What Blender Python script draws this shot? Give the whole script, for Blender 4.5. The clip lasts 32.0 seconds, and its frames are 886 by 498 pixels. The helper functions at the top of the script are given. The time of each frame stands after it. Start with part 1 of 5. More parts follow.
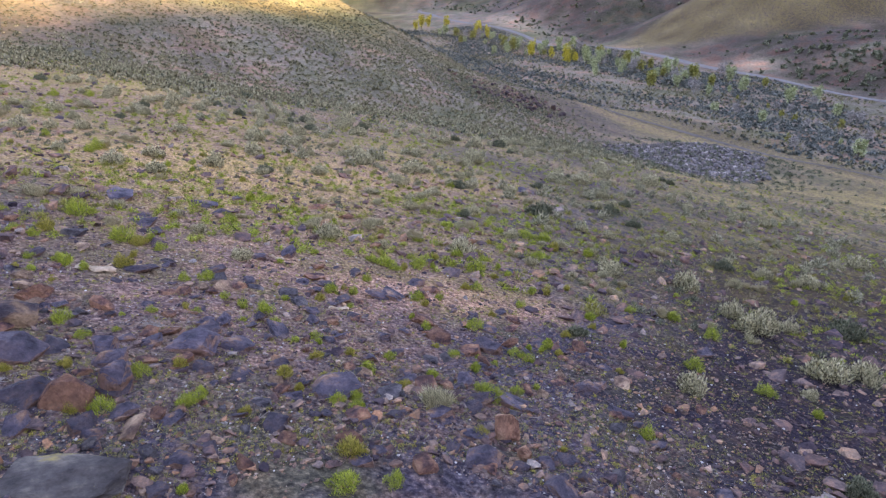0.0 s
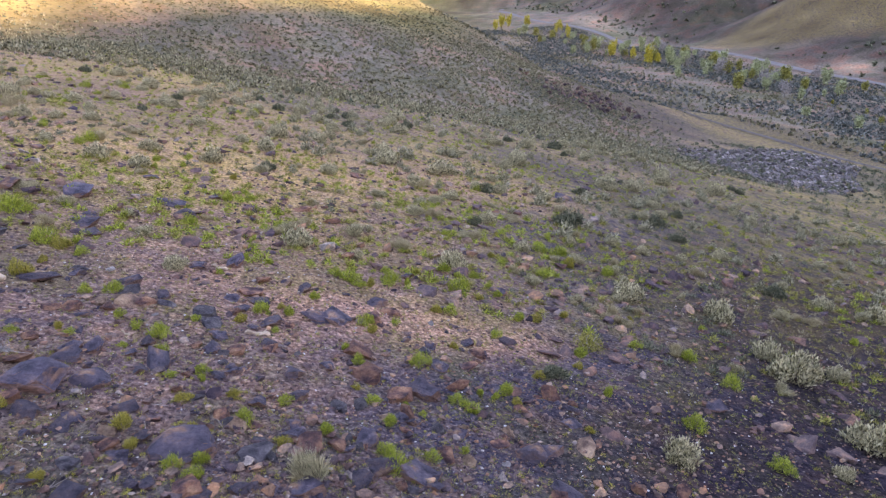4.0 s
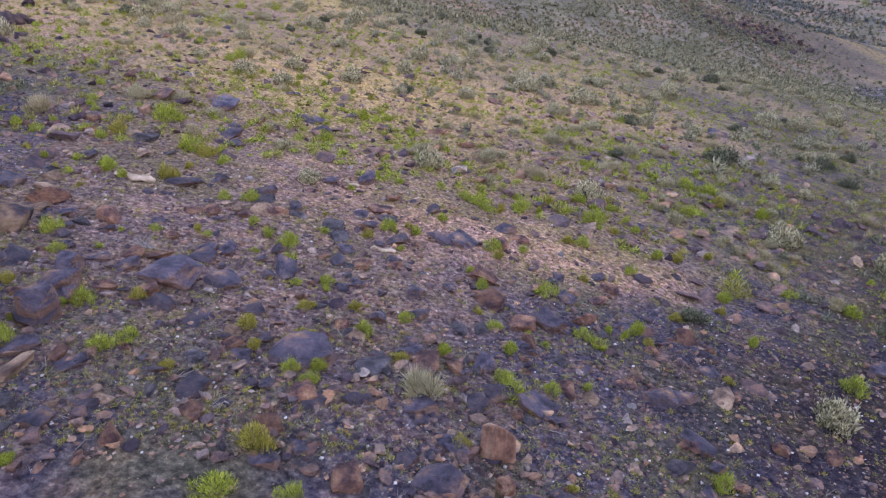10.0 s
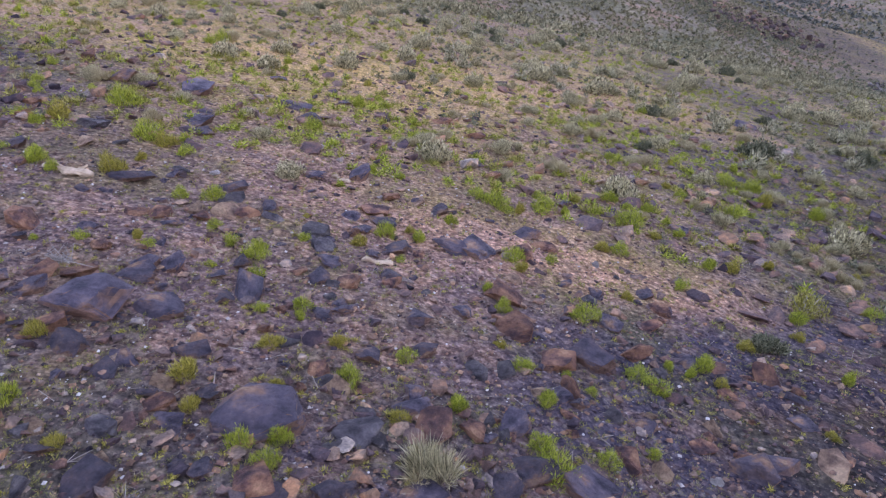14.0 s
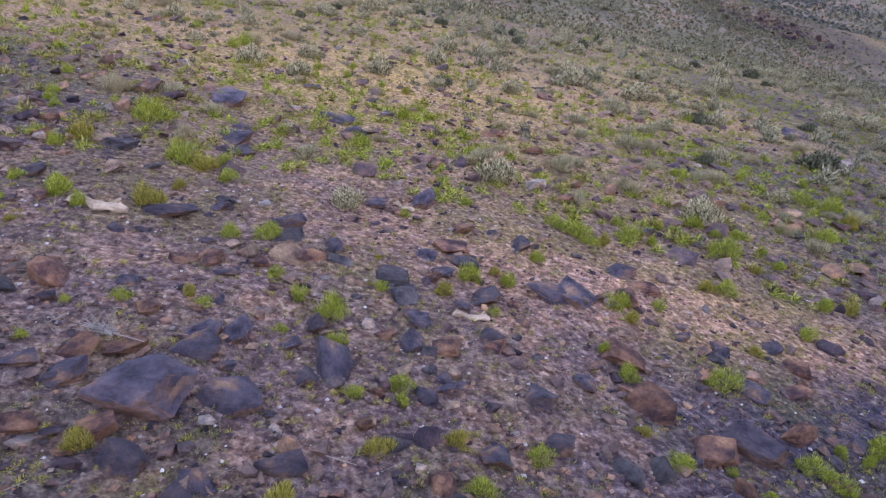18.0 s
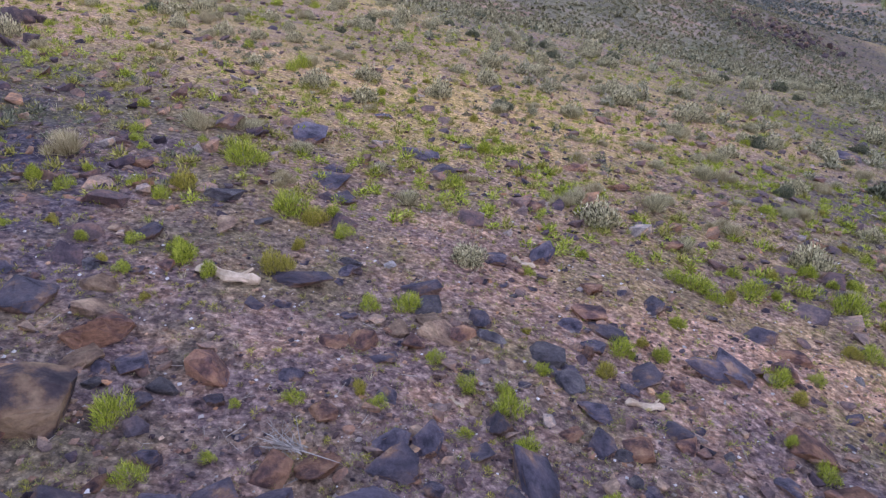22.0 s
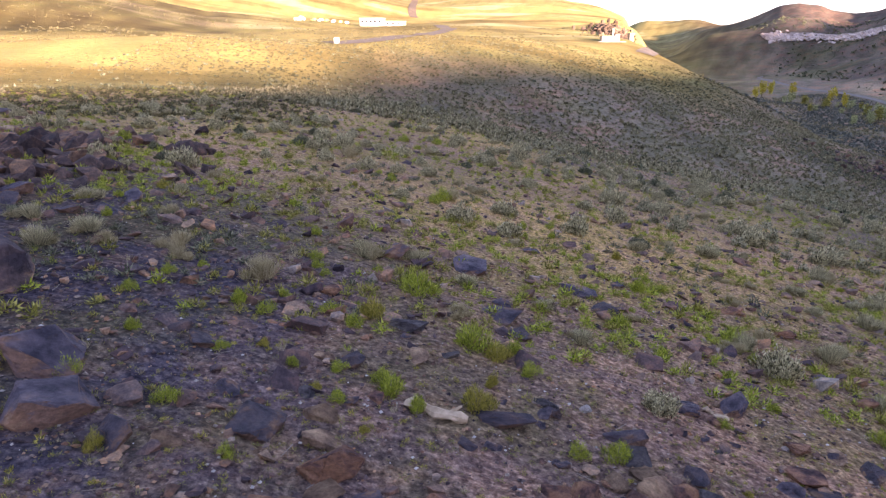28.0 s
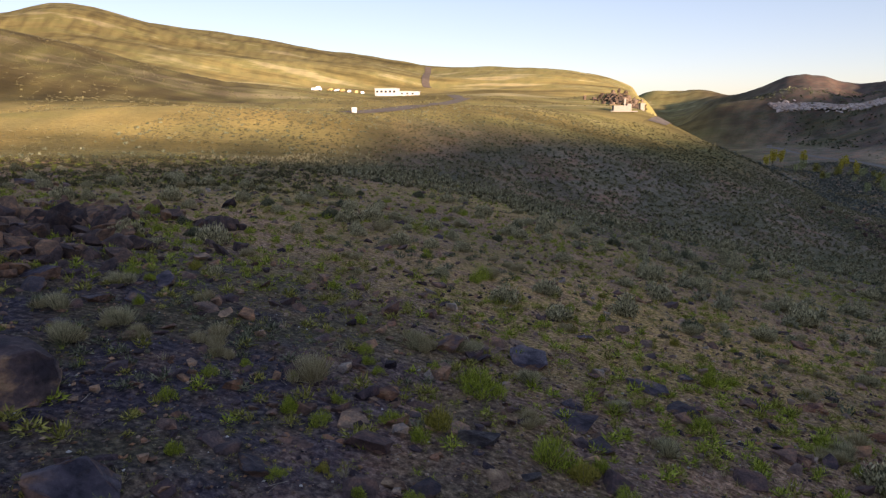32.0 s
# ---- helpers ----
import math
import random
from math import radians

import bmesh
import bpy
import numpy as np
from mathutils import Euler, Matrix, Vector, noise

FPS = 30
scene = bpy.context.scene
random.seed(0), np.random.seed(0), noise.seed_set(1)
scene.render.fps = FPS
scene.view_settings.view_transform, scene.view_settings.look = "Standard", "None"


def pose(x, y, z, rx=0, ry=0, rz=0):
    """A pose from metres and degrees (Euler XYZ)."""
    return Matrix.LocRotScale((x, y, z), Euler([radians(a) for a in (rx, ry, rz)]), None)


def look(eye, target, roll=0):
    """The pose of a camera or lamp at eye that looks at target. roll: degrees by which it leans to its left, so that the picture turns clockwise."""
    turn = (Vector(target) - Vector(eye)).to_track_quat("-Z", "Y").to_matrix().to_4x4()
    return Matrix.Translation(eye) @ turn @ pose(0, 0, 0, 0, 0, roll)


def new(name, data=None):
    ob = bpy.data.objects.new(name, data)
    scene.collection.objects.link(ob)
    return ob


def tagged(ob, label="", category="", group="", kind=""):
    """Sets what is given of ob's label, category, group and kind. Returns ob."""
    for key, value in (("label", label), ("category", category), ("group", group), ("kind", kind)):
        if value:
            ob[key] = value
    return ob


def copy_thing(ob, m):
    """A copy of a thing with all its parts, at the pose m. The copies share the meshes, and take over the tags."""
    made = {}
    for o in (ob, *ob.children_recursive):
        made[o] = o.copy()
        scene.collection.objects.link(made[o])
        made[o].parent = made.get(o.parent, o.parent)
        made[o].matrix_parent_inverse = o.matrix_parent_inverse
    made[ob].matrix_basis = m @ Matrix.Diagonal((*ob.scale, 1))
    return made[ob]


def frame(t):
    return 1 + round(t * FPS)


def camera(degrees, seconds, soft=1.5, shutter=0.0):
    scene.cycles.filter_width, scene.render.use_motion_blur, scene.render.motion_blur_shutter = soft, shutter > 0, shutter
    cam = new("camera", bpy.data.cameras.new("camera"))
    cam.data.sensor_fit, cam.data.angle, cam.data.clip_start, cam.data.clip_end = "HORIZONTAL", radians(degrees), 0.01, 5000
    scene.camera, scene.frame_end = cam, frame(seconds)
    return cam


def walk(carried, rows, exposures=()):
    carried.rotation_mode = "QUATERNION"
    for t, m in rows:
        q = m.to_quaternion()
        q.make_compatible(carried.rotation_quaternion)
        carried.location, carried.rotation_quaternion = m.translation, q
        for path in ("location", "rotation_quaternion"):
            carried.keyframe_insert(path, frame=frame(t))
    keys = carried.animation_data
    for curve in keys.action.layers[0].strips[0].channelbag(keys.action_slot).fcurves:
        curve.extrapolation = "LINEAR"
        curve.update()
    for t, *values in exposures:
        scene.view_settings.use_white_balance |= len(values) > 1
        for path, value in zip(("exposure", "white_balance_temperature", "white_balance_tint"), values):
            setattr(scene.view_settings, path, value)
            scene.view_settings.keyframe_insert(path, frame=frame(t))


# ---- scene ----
cam = camera(65.75, 32.0, soft=1.3)

# Seconds, place in metres, heading to the left of +y, tilt upwards, lean (degrees)
rows = [
    (0.0, -3.451, -1.724, 7.142, -18.52, -22.12, 1.53),
    (0.5, -3.215, -1.762, 7.031, -18.53, -22.15, 1.63),
    (1.0, -2.813, -1.739, 6.894, -18.50, -22.13, 1.66),
    (1.5, -2.311, -1.582, 6.831, -18.42, -22.15, 1.71),
    (2.0, -1.720, -1.269, 6.764, -18.27, -22.16, 1.69),
    (2.5, -1.096, -0.827, 6.723, -17.30, -22.21, 1.58),
    (3.0, -0.558, -0.310, 6.640, -15.05, -22.22, 1.33),
    (3.5, -0.124, 0.129, 6.597, -13.29, -22.25, 1.28),
    (5.5, 0.068, 0.254, 6.195, -7.06, -22.05, 0.64),
    (6.0, 0.073, 0.278, 6.133, -5.45, -21.96, 0.53),
    (6.5, 0.105, 0.314, 6.080, -3.76, -21.89, 0.44),
    (7.0, 0.125, 0.387, 6.053, -1.93, -21.85, 0.17),
    (7.5, 0.092, 0.415, 6.052, -0.37, -21.82, 0.04),
    (8.0, 0.087, 0.410, 6.077, 0.12, -21.82, -0.01),
    (8.5, 0.120, 0.389, 6.058, 0.18, -23.45, -0.14),
    (9.0, 0.148, 0.389, 6.044, 0.34, -25.83, -0.28),
    (9.5, 0.127, 0.437, 6.052, 0.43, -27.31, -0.34),
    (10.0, 0.123, 0.687, 6.043, 0.47, -27.75, -0.41),
    (10.5, 0.101, 1.075, 5.999, 0.49, -27.77, -0.44),
    (11.0, 0.101, 1.525, 5.852, 0.51, -27.78, -0.51),
    (11.5, 0.101, 1.954, 5.669, 0.54, -27.82, -0.50),
    (12.0, 0.113, 2.304, 5.478, 0.60, -27.85, -0.57),
    (12.5, 0.105, 2.615, 5.331, 0.63, -27.86, -0.62),
    (13.0, 0.079, 2.875, 5.159, 0.68, -27.86, -0.73),
    (13.5, 0.008, 3.090, 5.032, 0.63, -27.87, -0.60),
    (14.0, -0.040, 3.292, 4.900, 0.58, -27.85, -0.50),
    (14.5, -0.101, 3.486, 4.758, 0.60, -27.82, -0.53),
    (16.5, -0.780, 4.442, 4.709, 0.48, -27.90, -0.44),
    (17.0, -1.008, 4.701, 4.696, 0.44, -27.88, -0.44),
    (17.5, -1.230, 4.957, 4.684, 0.43, -27.87, -0.39),
    (18.0, -1.473, 5.182, 4.696, 0.41, -27.91, -0.40),
    (18.5, -1.698, 5.386, 4.710, 0.49, -27.88, -0.52),
    (19.0, -1.981, 5.601, 4.730, 0.50, -27.89, -0.53),
    (19.5, -2.281, 5.767, 4.748, 0.48, -27.91, -0.42),
    (20.0, -2.552, 5.904, 4.796, 0.46, -27.90, -0.38),
    (20.5, -2.805, 6.030, 4.889, 0.45, -27.90, -0.30),
    (21.0, -3.052, 6.120, 5.026, 0.44, -27.90, -0.29),
    (21.5, -3.327, 6.230, 5.161, 0.34, -27.93, -0.07),
    (22.0, -3.560, 6.299, 5.198, 0.27, -27.81, 0.07),
    (22.5, -3.741, 6.338, 5.201, 0.30, -27.18, 0.08),
    (23.0, -3.887, 6.380, 5.204, 0.27, -26.24, 0.20),
    (23.5, -3.930, 6.394, 5.210, 0.19, -25.37, 0.35),
    (24.0, -3.897, 6.387, 5.197, 0.27, -24.46, 0.23),
    (24.5, -3.877, 6.377, 5.209, 0.78, -23.51, -0.10),
    (26.5, -4.399, 6.315, 5.215, 5.47, -19.85, -0.25),
    (27.0, -4.665, 6.307, 5.228, 6.61, -18.94, -0.22),
    (27.5, -4.959, 6.325, 5.239, 7.11, -18.06, -0.09),
    (28.0, -5.243, 6.346, 5.303, 7.69, -17.19, 0.01),
    (28.5, -5.477, 6.427, 5.371, 8.44, -16.34, 0.12),
    (29.0, -5.657, 6.543, 5.431, 8.70, -15.52, 0.09),
    (29.5, -5.830, 6.669, 5.479, 8.67, -14.84, 0.09),
    (30.0, -5.991, 6.823, 5.472, 8.57, -14.19, 0.14),
    (30.5, -6.102, 6.975, 5.464, 8.60, -13.55, 0.10),
    (31.0, -6.235, 7.144, 5.470, 8.57, -12.96, 0.13),
    (31.5, -6.302, 7.302, 5.464, 8.58, -12.36, 0.14),
    (32.0, -6.349, 7.490, 5.461, 8.63, -11.78, 0.05),
]


def carried_pose(x, y, z, yaw, pitch, roll):
    """A level camera turned by yaw, tilted by pitch, then leaning by roll."""
    return pose(x, y, z, 90 + pitch, 0, yaw) @ pose(0, 0, 0, 0, 0, roll)


walk(cam, [(t, carried_pose(*p)) for t, *p in rows],
     exposures=[(0.0, 4.13, 7150, 41), (7.0, 4.13, 7400, 44), (10.0, 4.14, 7300, 45), (14.0, 4.1, 7250, 45), (24.0, 4.06, 7250, 44), (26.5, 3.84, 7200, 45), (28.0, 3.43, 7050, 44), (30.0, 2.83, 7000, 38), (32.0, 2.12, 7100, 31)])

# ---- light: low sun behind and to the right; the hill behind keeps the near slope in shade ----
SUN_AZ, SUN_EL = radians(140), radians(8.0)  # compass-like azimuth, clockwise from +y
world = bpy.data.worlds.new("evening_sky")
scene.world = world
world.use_nodes = True
nt = world.node_tree
sky = nt.nodes.new("ShaderNodeTexSky")
sky.sky_type = "NISHITA"
sky.sun_disc = False
sky.sun_elevation, sky.sun_rotation = SUN_EL, SUN_AZ
sky.altitude, sky.air_density, sky.dust_density, sky.ozone_density = 1800, 0.9, 1.2, 2.0
even = nt.nodes.new("ShaderNodeGamma")
even.inputs[1].default_value = 0.7
nt.links.new(sky.outputs[0], even.inputs[0])
nt.links.new(even.outputs[0], nt.nodes["Background"].inputs[0])
nt.nodes["Background"].inputs[1].default_value = 0.08
sun = new("sun", bpy.data.lights.new("sun", "SUN"))
sun.data.energy, sun.data.angle, sun.data.color = 3.2, radians(2.4), (1.0, 0.88, 0.68)
sun_way = Vector((math.sin(SUN_AZ) * math.cos(SUN_EL), math.cos(SUN_AZ) * math.cos(SUN_EL), math.sin(SUN_EL)))
sun.matrix_world = look(sun_way * 200, (0, 0, 0))

# ---- materials ----


def material(name, build, rough=0.9, spec=0.2):
    """A node material; build(node, link) returns the colour socket and the relief (socket, strength, distance) or None."""
    m = bpy.data.materials.new(name)
    m.use_nodes = True
    tree = m.node_tree
    bsdf = tree.nodes["Principled BSDF"]
    bsdf.inputs["Roughness"].default_value = rough
    bsdf.inputs["Specular IOR Level"].default_value = spec

    def node(type_name, **values):
        n = tree.nodes.new(type_name)
        for key, value in values.items():
            if key == "op":
                n.operation = value
            elif key == "kind":
                n.blend_type = value
            elif key == "data":
                n.data_type = value
            elif key == "attr":
                n.attribute_name = value
            else:
                n.inputs[key.replace("_", " ")].default_value = value
        return n

    def link(a, b):
        tree.links.new(a, b)

    colour, relief = build(node, link)
    link(colour, bsdf.inputs["Base Color"])
    if relief:
        bump = node("ShaderNodeBump", Strength=relief[1], Distance=relief[2])
        link(relief[0], bump.inputs["Height"])
        link(bump.outputs[0], bsdf.inputs["Normal"])
    return m


def noise_of(node, link, where, scale, detail=5.0, rough=0.6):
    n = node("ShaderNodeTexNoise", Scale=scale, Detail=detail, Roughness=rough)
    link(where, n.inputs["Vector"])
    return n.outputs["Fac"]


def ramp_of(node, link, value, stops):
    n = node("ShaderNodeValToRGB")
    ramp = n.color_ramp
    while len(ramp.elements) < len(stops):
        ramp.elements.new(0.5)
    for e, (at, c) in zip(ramp.elements, stops):
        e.position, e.color = at, (*c, 1)
    link(value, n.inputs[0])
    return n.outputs[0]


def blend_of(node, link, fac, a, b, kind="MIX"):
    n = node("ShaderNodeMix", data="RGBA", kind=kind)
    for value, at in ((fac, 0), (a, 6), (b, 7)):
        if isinstance(value, (int, float)):
            n.inputs[at].default_value = value
        elif isinstance(value, tuple):
            n.inputs[at].default_value = (*value, 1)
        else:
            link(value, n.inputs[at])
    return n.outputs[2]


def ground_look(node, link):
    where = node("ShaderNodeNewGeometry").outputs["Position"]
    cover = node("ShaderNodeAttribute", attr="cover")
    split = node("ShaderNodeSeparateColor")
    link(cover.outputs["Color"], split.inputs[0])
    fine = noise_of(node, link, where, 9.0, 8.0, 0.7)
    mid = noise_of(node, link, where, 1.3, 6.0, 0.65)
    wide = noise_of(node, link, where, 0.12, 4.0)
    patch = noise_of(node, link, where, 0.42, 4.0, 0.55)
    soil = ramp_of(node, link, fine, [(0.3, (0.014, 0.012, 0.02)), (0.44, (0.066, 0.058, 0.08)), (0.56, (0.13, 0.112, 0.132)), (0.7, (0.31, 0.26, 0.25))])
    dust = ramp_of(node, link, fine, [(0.3, (0.06, 0.035, 0.026)), (0.47, (0.26, 0.157, 0.11)), (0.68, (0.64, 0.45, 0.33))])
    moss = ramp_of(node, link, fine, [(0.32, (0.035, 0.035, 0.014)), (0.5, (0.15, 0.14, 0.05)), (0.7, (0.33, 0.29, 0.11))])
    dusty = node("ShaderNodeMath", op="ADD")
    link(ramp_of(node, link, mid, [(0.47, (0, 0, 0)), (0.64, (0.6, 0.6, 0.6))]), dusty.inputs[0])
    link(ramp_of(node, link, cover.outputs["Alpha"], [(0.48, (0, 0, 0)), (0.78, (0.75, 0.75, 0.75))]), dusty.inputs[1])
    dusty.use_clamp = True
    dirt = blend_of(node, link, dusty.outputs[0], soil, dust)
    dirt = blend_of(node, link, ramp_of(node, link, patch, [(0.47, (0, 0, 0)), (0.63, (0.5, 0.5, 0.5))]), dirt, moss)
    grass = ramp_of(node, link, fine, [(0.3, (0.06, 0.046, 0.018)), (0.46, (0.3, 0.222, 0.08)), (0.66, (0.64, 0.47, 0.2))])
    squeeze = node("ShaderNodeMapping")
    squeeze.inputs["Scale"].default_value = (0.006, 0.022, 0.03)
    link(where, squeeze.inputs["Vector"])
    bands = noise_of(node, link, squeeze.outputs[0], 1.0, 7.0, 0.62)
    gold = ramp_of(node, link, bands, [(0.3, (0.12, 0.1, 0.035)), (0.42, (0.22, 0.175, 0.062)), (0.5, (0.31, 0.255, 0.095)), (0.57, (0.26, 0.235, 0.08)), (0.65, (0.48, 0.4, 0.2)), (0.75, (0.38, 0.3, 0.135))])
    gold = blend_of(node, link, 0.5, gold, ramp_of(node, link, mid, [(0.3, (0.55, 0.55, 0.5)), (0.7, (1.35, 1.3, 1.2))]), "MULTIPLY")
    scrub = ramp_of(node, link, mid, [(0.3, (0.15, 0.125, 0.1)), (0.5, (0.29, 0.24, 0.19)), (0.7, (0.42, 0.345, 0.27))])
    broad = noise_of(node, link, where, 0.016, 5.0, 0.6)
    scrub = blend_of(node, link, 0.85, scrub, ramp_of(node, link, broad, [(0.36, (0.62, 0.72, 0.45)), (0.5, (0.95, 0.95, 0.9)), (0.6, (1.07, 0.96, 0.86))]), "MULTIPLY")
    scrub = blend_of(node, link, 0.75, scrub, ramp_of(node, link, wide, [(0.35, (0.6, 0.68, 0.5)), (0.5, (1.0, 1.0, 0.95)), (0.62, (1.35, 0.95, 0.8))]), "MULTIPLY")
    patchy = node("ShaderNodeMath", op="MULTIPLY")
    link(ramp_of(node, link, mid, [(0.33, (0, 0, 0)), (0.58, (1, 1, 1))]), patchy.inputs[0])
    link(split.outputs[0], patchy.inputs[1])
    cells = node("ShaderNodeTexVoronoi", Scale=13.0)
    link(where, cells.inputs["Vector"])
    small = node("ShaderNodeTexVoronoi", Scale=38.0)
    link(where, small.inputs["Vector"])
    for tex, amount in ((cells, 0.42), (small, 0.42)):
        grey = node("ShaderNodeSeparateColor")
        link(tex.outputs["Color"], grey.inputs[0])
        tone = ramp_of(node, link, grey.outputs[0], [(0.0, (0.45, 0.43, 0.46)), (0.7, (1.05, 1.0, 1.0)), (1.0, (1.5, 1.42, 1.36))])
        dirt = blend_of(node, link, amount, dirt, tone, "MULTIPLY")
    colour = blend_of(node, link, patchy.outputs[0], dirt, grass)
    colour = blend_of(node, link, split.outputs[2], colour, scrub)
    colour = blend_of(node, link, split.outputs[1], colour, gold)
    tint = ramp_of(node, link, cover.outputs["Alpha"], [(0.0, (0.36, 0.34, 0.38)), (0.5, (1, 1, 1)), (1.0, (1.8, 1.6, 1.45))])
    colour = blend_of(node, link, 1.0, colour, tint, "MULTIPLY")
    grit = node("ShaderNodeMath", op="ADD")
    link(fine, grit.inputs[0])
    link(cells.outputs["Distance"], grit.inputs[1])
    return colour, (grit.outputs[0], 1.0, 0.06)


GROUND = material("stony_ground", ground_look, 0.95, 0.1)


def rock_look(stops, lichen=(0.3, 0.27, 0.2), flank=None):
    def build(node, link):
        where = node("ShaderNodeTexCoord").outputs["Object"]
        pick = node("ShaderNodeObjectInfo").outputs["Random"]
        shift = node("ShaderNodeVectorMath", op="ADD")
        link(where, shift.inputs[0])
        link(pick, shift.inputs[1])
        big = noise_of(node, link, shift.outputs[0], 1.6, 5.0)
        fine = noise_of(node, link, shift.outputs[0], 11.0, 8.0, 0.7)
        colour = ramp_of(node, link, big, stops)
        colour = blend_of(node, link, 0.55, colour, ramp_of(node, link, fine, [(0.3, (0.35, 0.35, 0.35)), (0.7, (1.5, 1.45, 1.4))]), "MULTIPLY")
        # warm bounced light put into the colour of sides and undersides
        if flank:
            facing = node("ShaderNodeSeparateXYZ")
            link(node("ShaderNodeNewGeometry").outputs["Normal"], facing.inputs[0])
            ragged = node("ShaderNodeMath", op="ADD")
            link(facing.outputs[2], ragged.inputs[0])
            link(big, ragged.inputs[1])
            warm_side = blend_of(node, link, 0.8, flank, ramp_of(node, link, fine, [(0.3, (0.4, 0.38, 0.38)), (0.7, (1.6, 1.5, 1.4))]), "MULTIPLY")
            colour = blend_of(node, link, ramp_of(node, link, ragged.outputs[0], [(0.7, (0.75, 0.75, 0.75)), (1.0, (0, 0, 0))]), colour, warm_side)
        spots = ramp_of(node, link, fine, [(0.66, (0, 0, 0)), (0.74, (0.6, 0.6, 0.6))])
        colour = blend_of(node, link, spots, colour, lichen)
        tone = node("ShaderNodeMapRange", To_Min=0.65, To_Max=1.3)
        link(pick, tone.inputs[0])
        grey = node("ShaderNodeCombineColor")
        for n in range(3):
            link(tone.outputs[0], grey.inputs[n])
        colour = blend_of(node, link, 1.0, colour, grey.outputs[0], "MULTIPLY")
        cracks = node("ShaderNodeTexVoronoi", Scale=3.2)
        link(shift.outputs[0], cracks.inputs["Vector"])
        grit = node("ShaderNodeMath", op="ADD")
        link(fine, grit.inputs[0])
        link(cracks.outputs["Distance"], grit.inputs[1])
        return colour, (grit.outputs[0], 1.0, 0.07)
    return build


BASALT = material("dark_basalt", rock_look([(0.3, (0.03, 0.027, 0.042)), (0.45, (0.104, 0.088, 0.112)), (0.55, (0.165, 0.125, 0.135)), (0.62, (0.29, 0.165, 0.115)), (0.7, (0.44, 0.28, 0.17))], flank=(0.27, 0.155, 0.1)), 0.8, 0.3)
REDROCK = material("red_brown_rock", rock_look([(0.32, (0.06, 0.036, 0.04)), (0.44, (0.17, 0.088, 0.072)), (0.54, (0.34, 0.17, 0.105)), (0.7, (0.52, 0.29, 0.165))], flank=(0.36, 0.19, 0.115)), 0.85, 0.2)
TANROCK = material("tan_rock", rock_look([(0.32, (0.14, 0.088, 0.066)), (0.48, (0.36, 0.23, 0.15)), (0.66, (0.58, 0.4, 0.25))]), 0.9, 0.2)
PIEBALD = material("piebald_rock", rock_look([(0.36, (0.05, 0.04, 0.05)), (0.47, (0.13, 0.092, 0.09)), (0.53, (0.33, 0.2, 0.125)), (0.64, (0.55, 0.37, 0.22))]), 0.85, 0.2)
LICHENED = material("lichened_rock", rock_look([(0.34, (0.07, 0.062, 0.06)), (0.48, (0.15, 0.135, 0.12)), (0.56, (0.25, 0.22, 0.18)), (0.64, (0.42, 0.33, 0.13))], lichen=(0.5, 0.42, 0.16)), 0.9, 0.15)
RUSTROCK = material("rusty_rock", rock_look([(0.32, (0.17, 0.085, 0.06)), (0.48, (0.4, 0.21, 0.13)), (0.66, (0.6, 0.37, 0.23))]), 0.85, 0.2)
PALEROCK = material("pale_stone", rock_look([(0.3, (0.3, 0.26, 0.23)), (0.6, (0.5, 0.46, 0.42)), (0.8, (0.62, 0.59, 0.55))]), 0.85, 0.2)
GREYROCK = material("grey_rock", rock_look([(0.32, (0.05, 0.045, 0.052)), (0.5, (0.13, 0.115, 0.12)), (0.7, (0.24, 0.21, 0.19))]), 0.85, 0.2)


def island_look(*tones):
    """One tone for each loose piece, picked from the tones in even steps."""
    def build(node, link):
        pick = node("ShaderNodeNewGeometry").outputs["Random Per Island"]
        return ramp_of(node, link, pick, [(n / (len(tones) - 1), c) for n, c in enumerate(tones)]), None
    return build


def stone_look(*tones):
    """Loose stones: a tone for each, with blotches, grain and lichen."""
    def build(node, link):
        where = node("ShaderNodeNewGeometry").outputs["Position"]
        colour, _ = island_look(*tones)(node, link)
        big = noise_of(node, link, where, 5.0, 5.0)
        fine = noise_of(node, link, where, 30.0, 6.0, 0.7)
        colour = blend_of(node, link, 0.9, colour, ramp_of(node, link, big, [(0.35, (0.55, 0.55, 0.62)), (0.5, (1.0, 0.98, 0.98)), (0.62, (1.75, 1.45, 1.2))]), "MULTIPLY")
        colour = blend_of(node, link, 0.7, colour, ramp_of(node, link, fine, [(0.3, (0.45, 0.45, 0.45)), (0.7, (1.6, 1.55, 1.5))]), "MULTIPLY")
        colour = blend_of(node, link, ramp_of(node, link, fine, [(0.68, (0, 0, 0)), (0.76, (0.5, 0.5, 0.5))]), colour, (0.3, 0.26, 0.17))
        return colour, (fine, 1.0, 0.03)
    return build


SAGE = material("sage_leaves", island_look((0.05, 0.048, 0.025), (0.33, 0.3, 0.17), (0.56, 0.5, 0.29), (0.78, 0.7, 0.43)), 0.8, 0.15)
SAGE_DARK = material("dark_sage_leaves", island_look((0.045, 0.055, 0.032), (0.15, 0.16, 0.095), (0.32, 0.32, 0.2)), 0.85, 0.1)
FRESH = material("fresh_green_leaves", island_look((0.08, 0.11, 0.012), (0.31, 0.37, 0.035), (0.57, 0.6, 0.1)), 0.7, 0.2)
OLIVE = material("olive_leaves", island_look((0.1, 0.1, 0.02), (0.3, 0.28, 0.06), (0.52, 0.47, 0.13)), 0.8, 0.15)
YELLOW = material("yellow_leaves", island_look((0.3, 0.25, 0.02), (0.58, 0.48, 0.05), (0.75, 0.62, 0.1)), 0.75, 0.2)
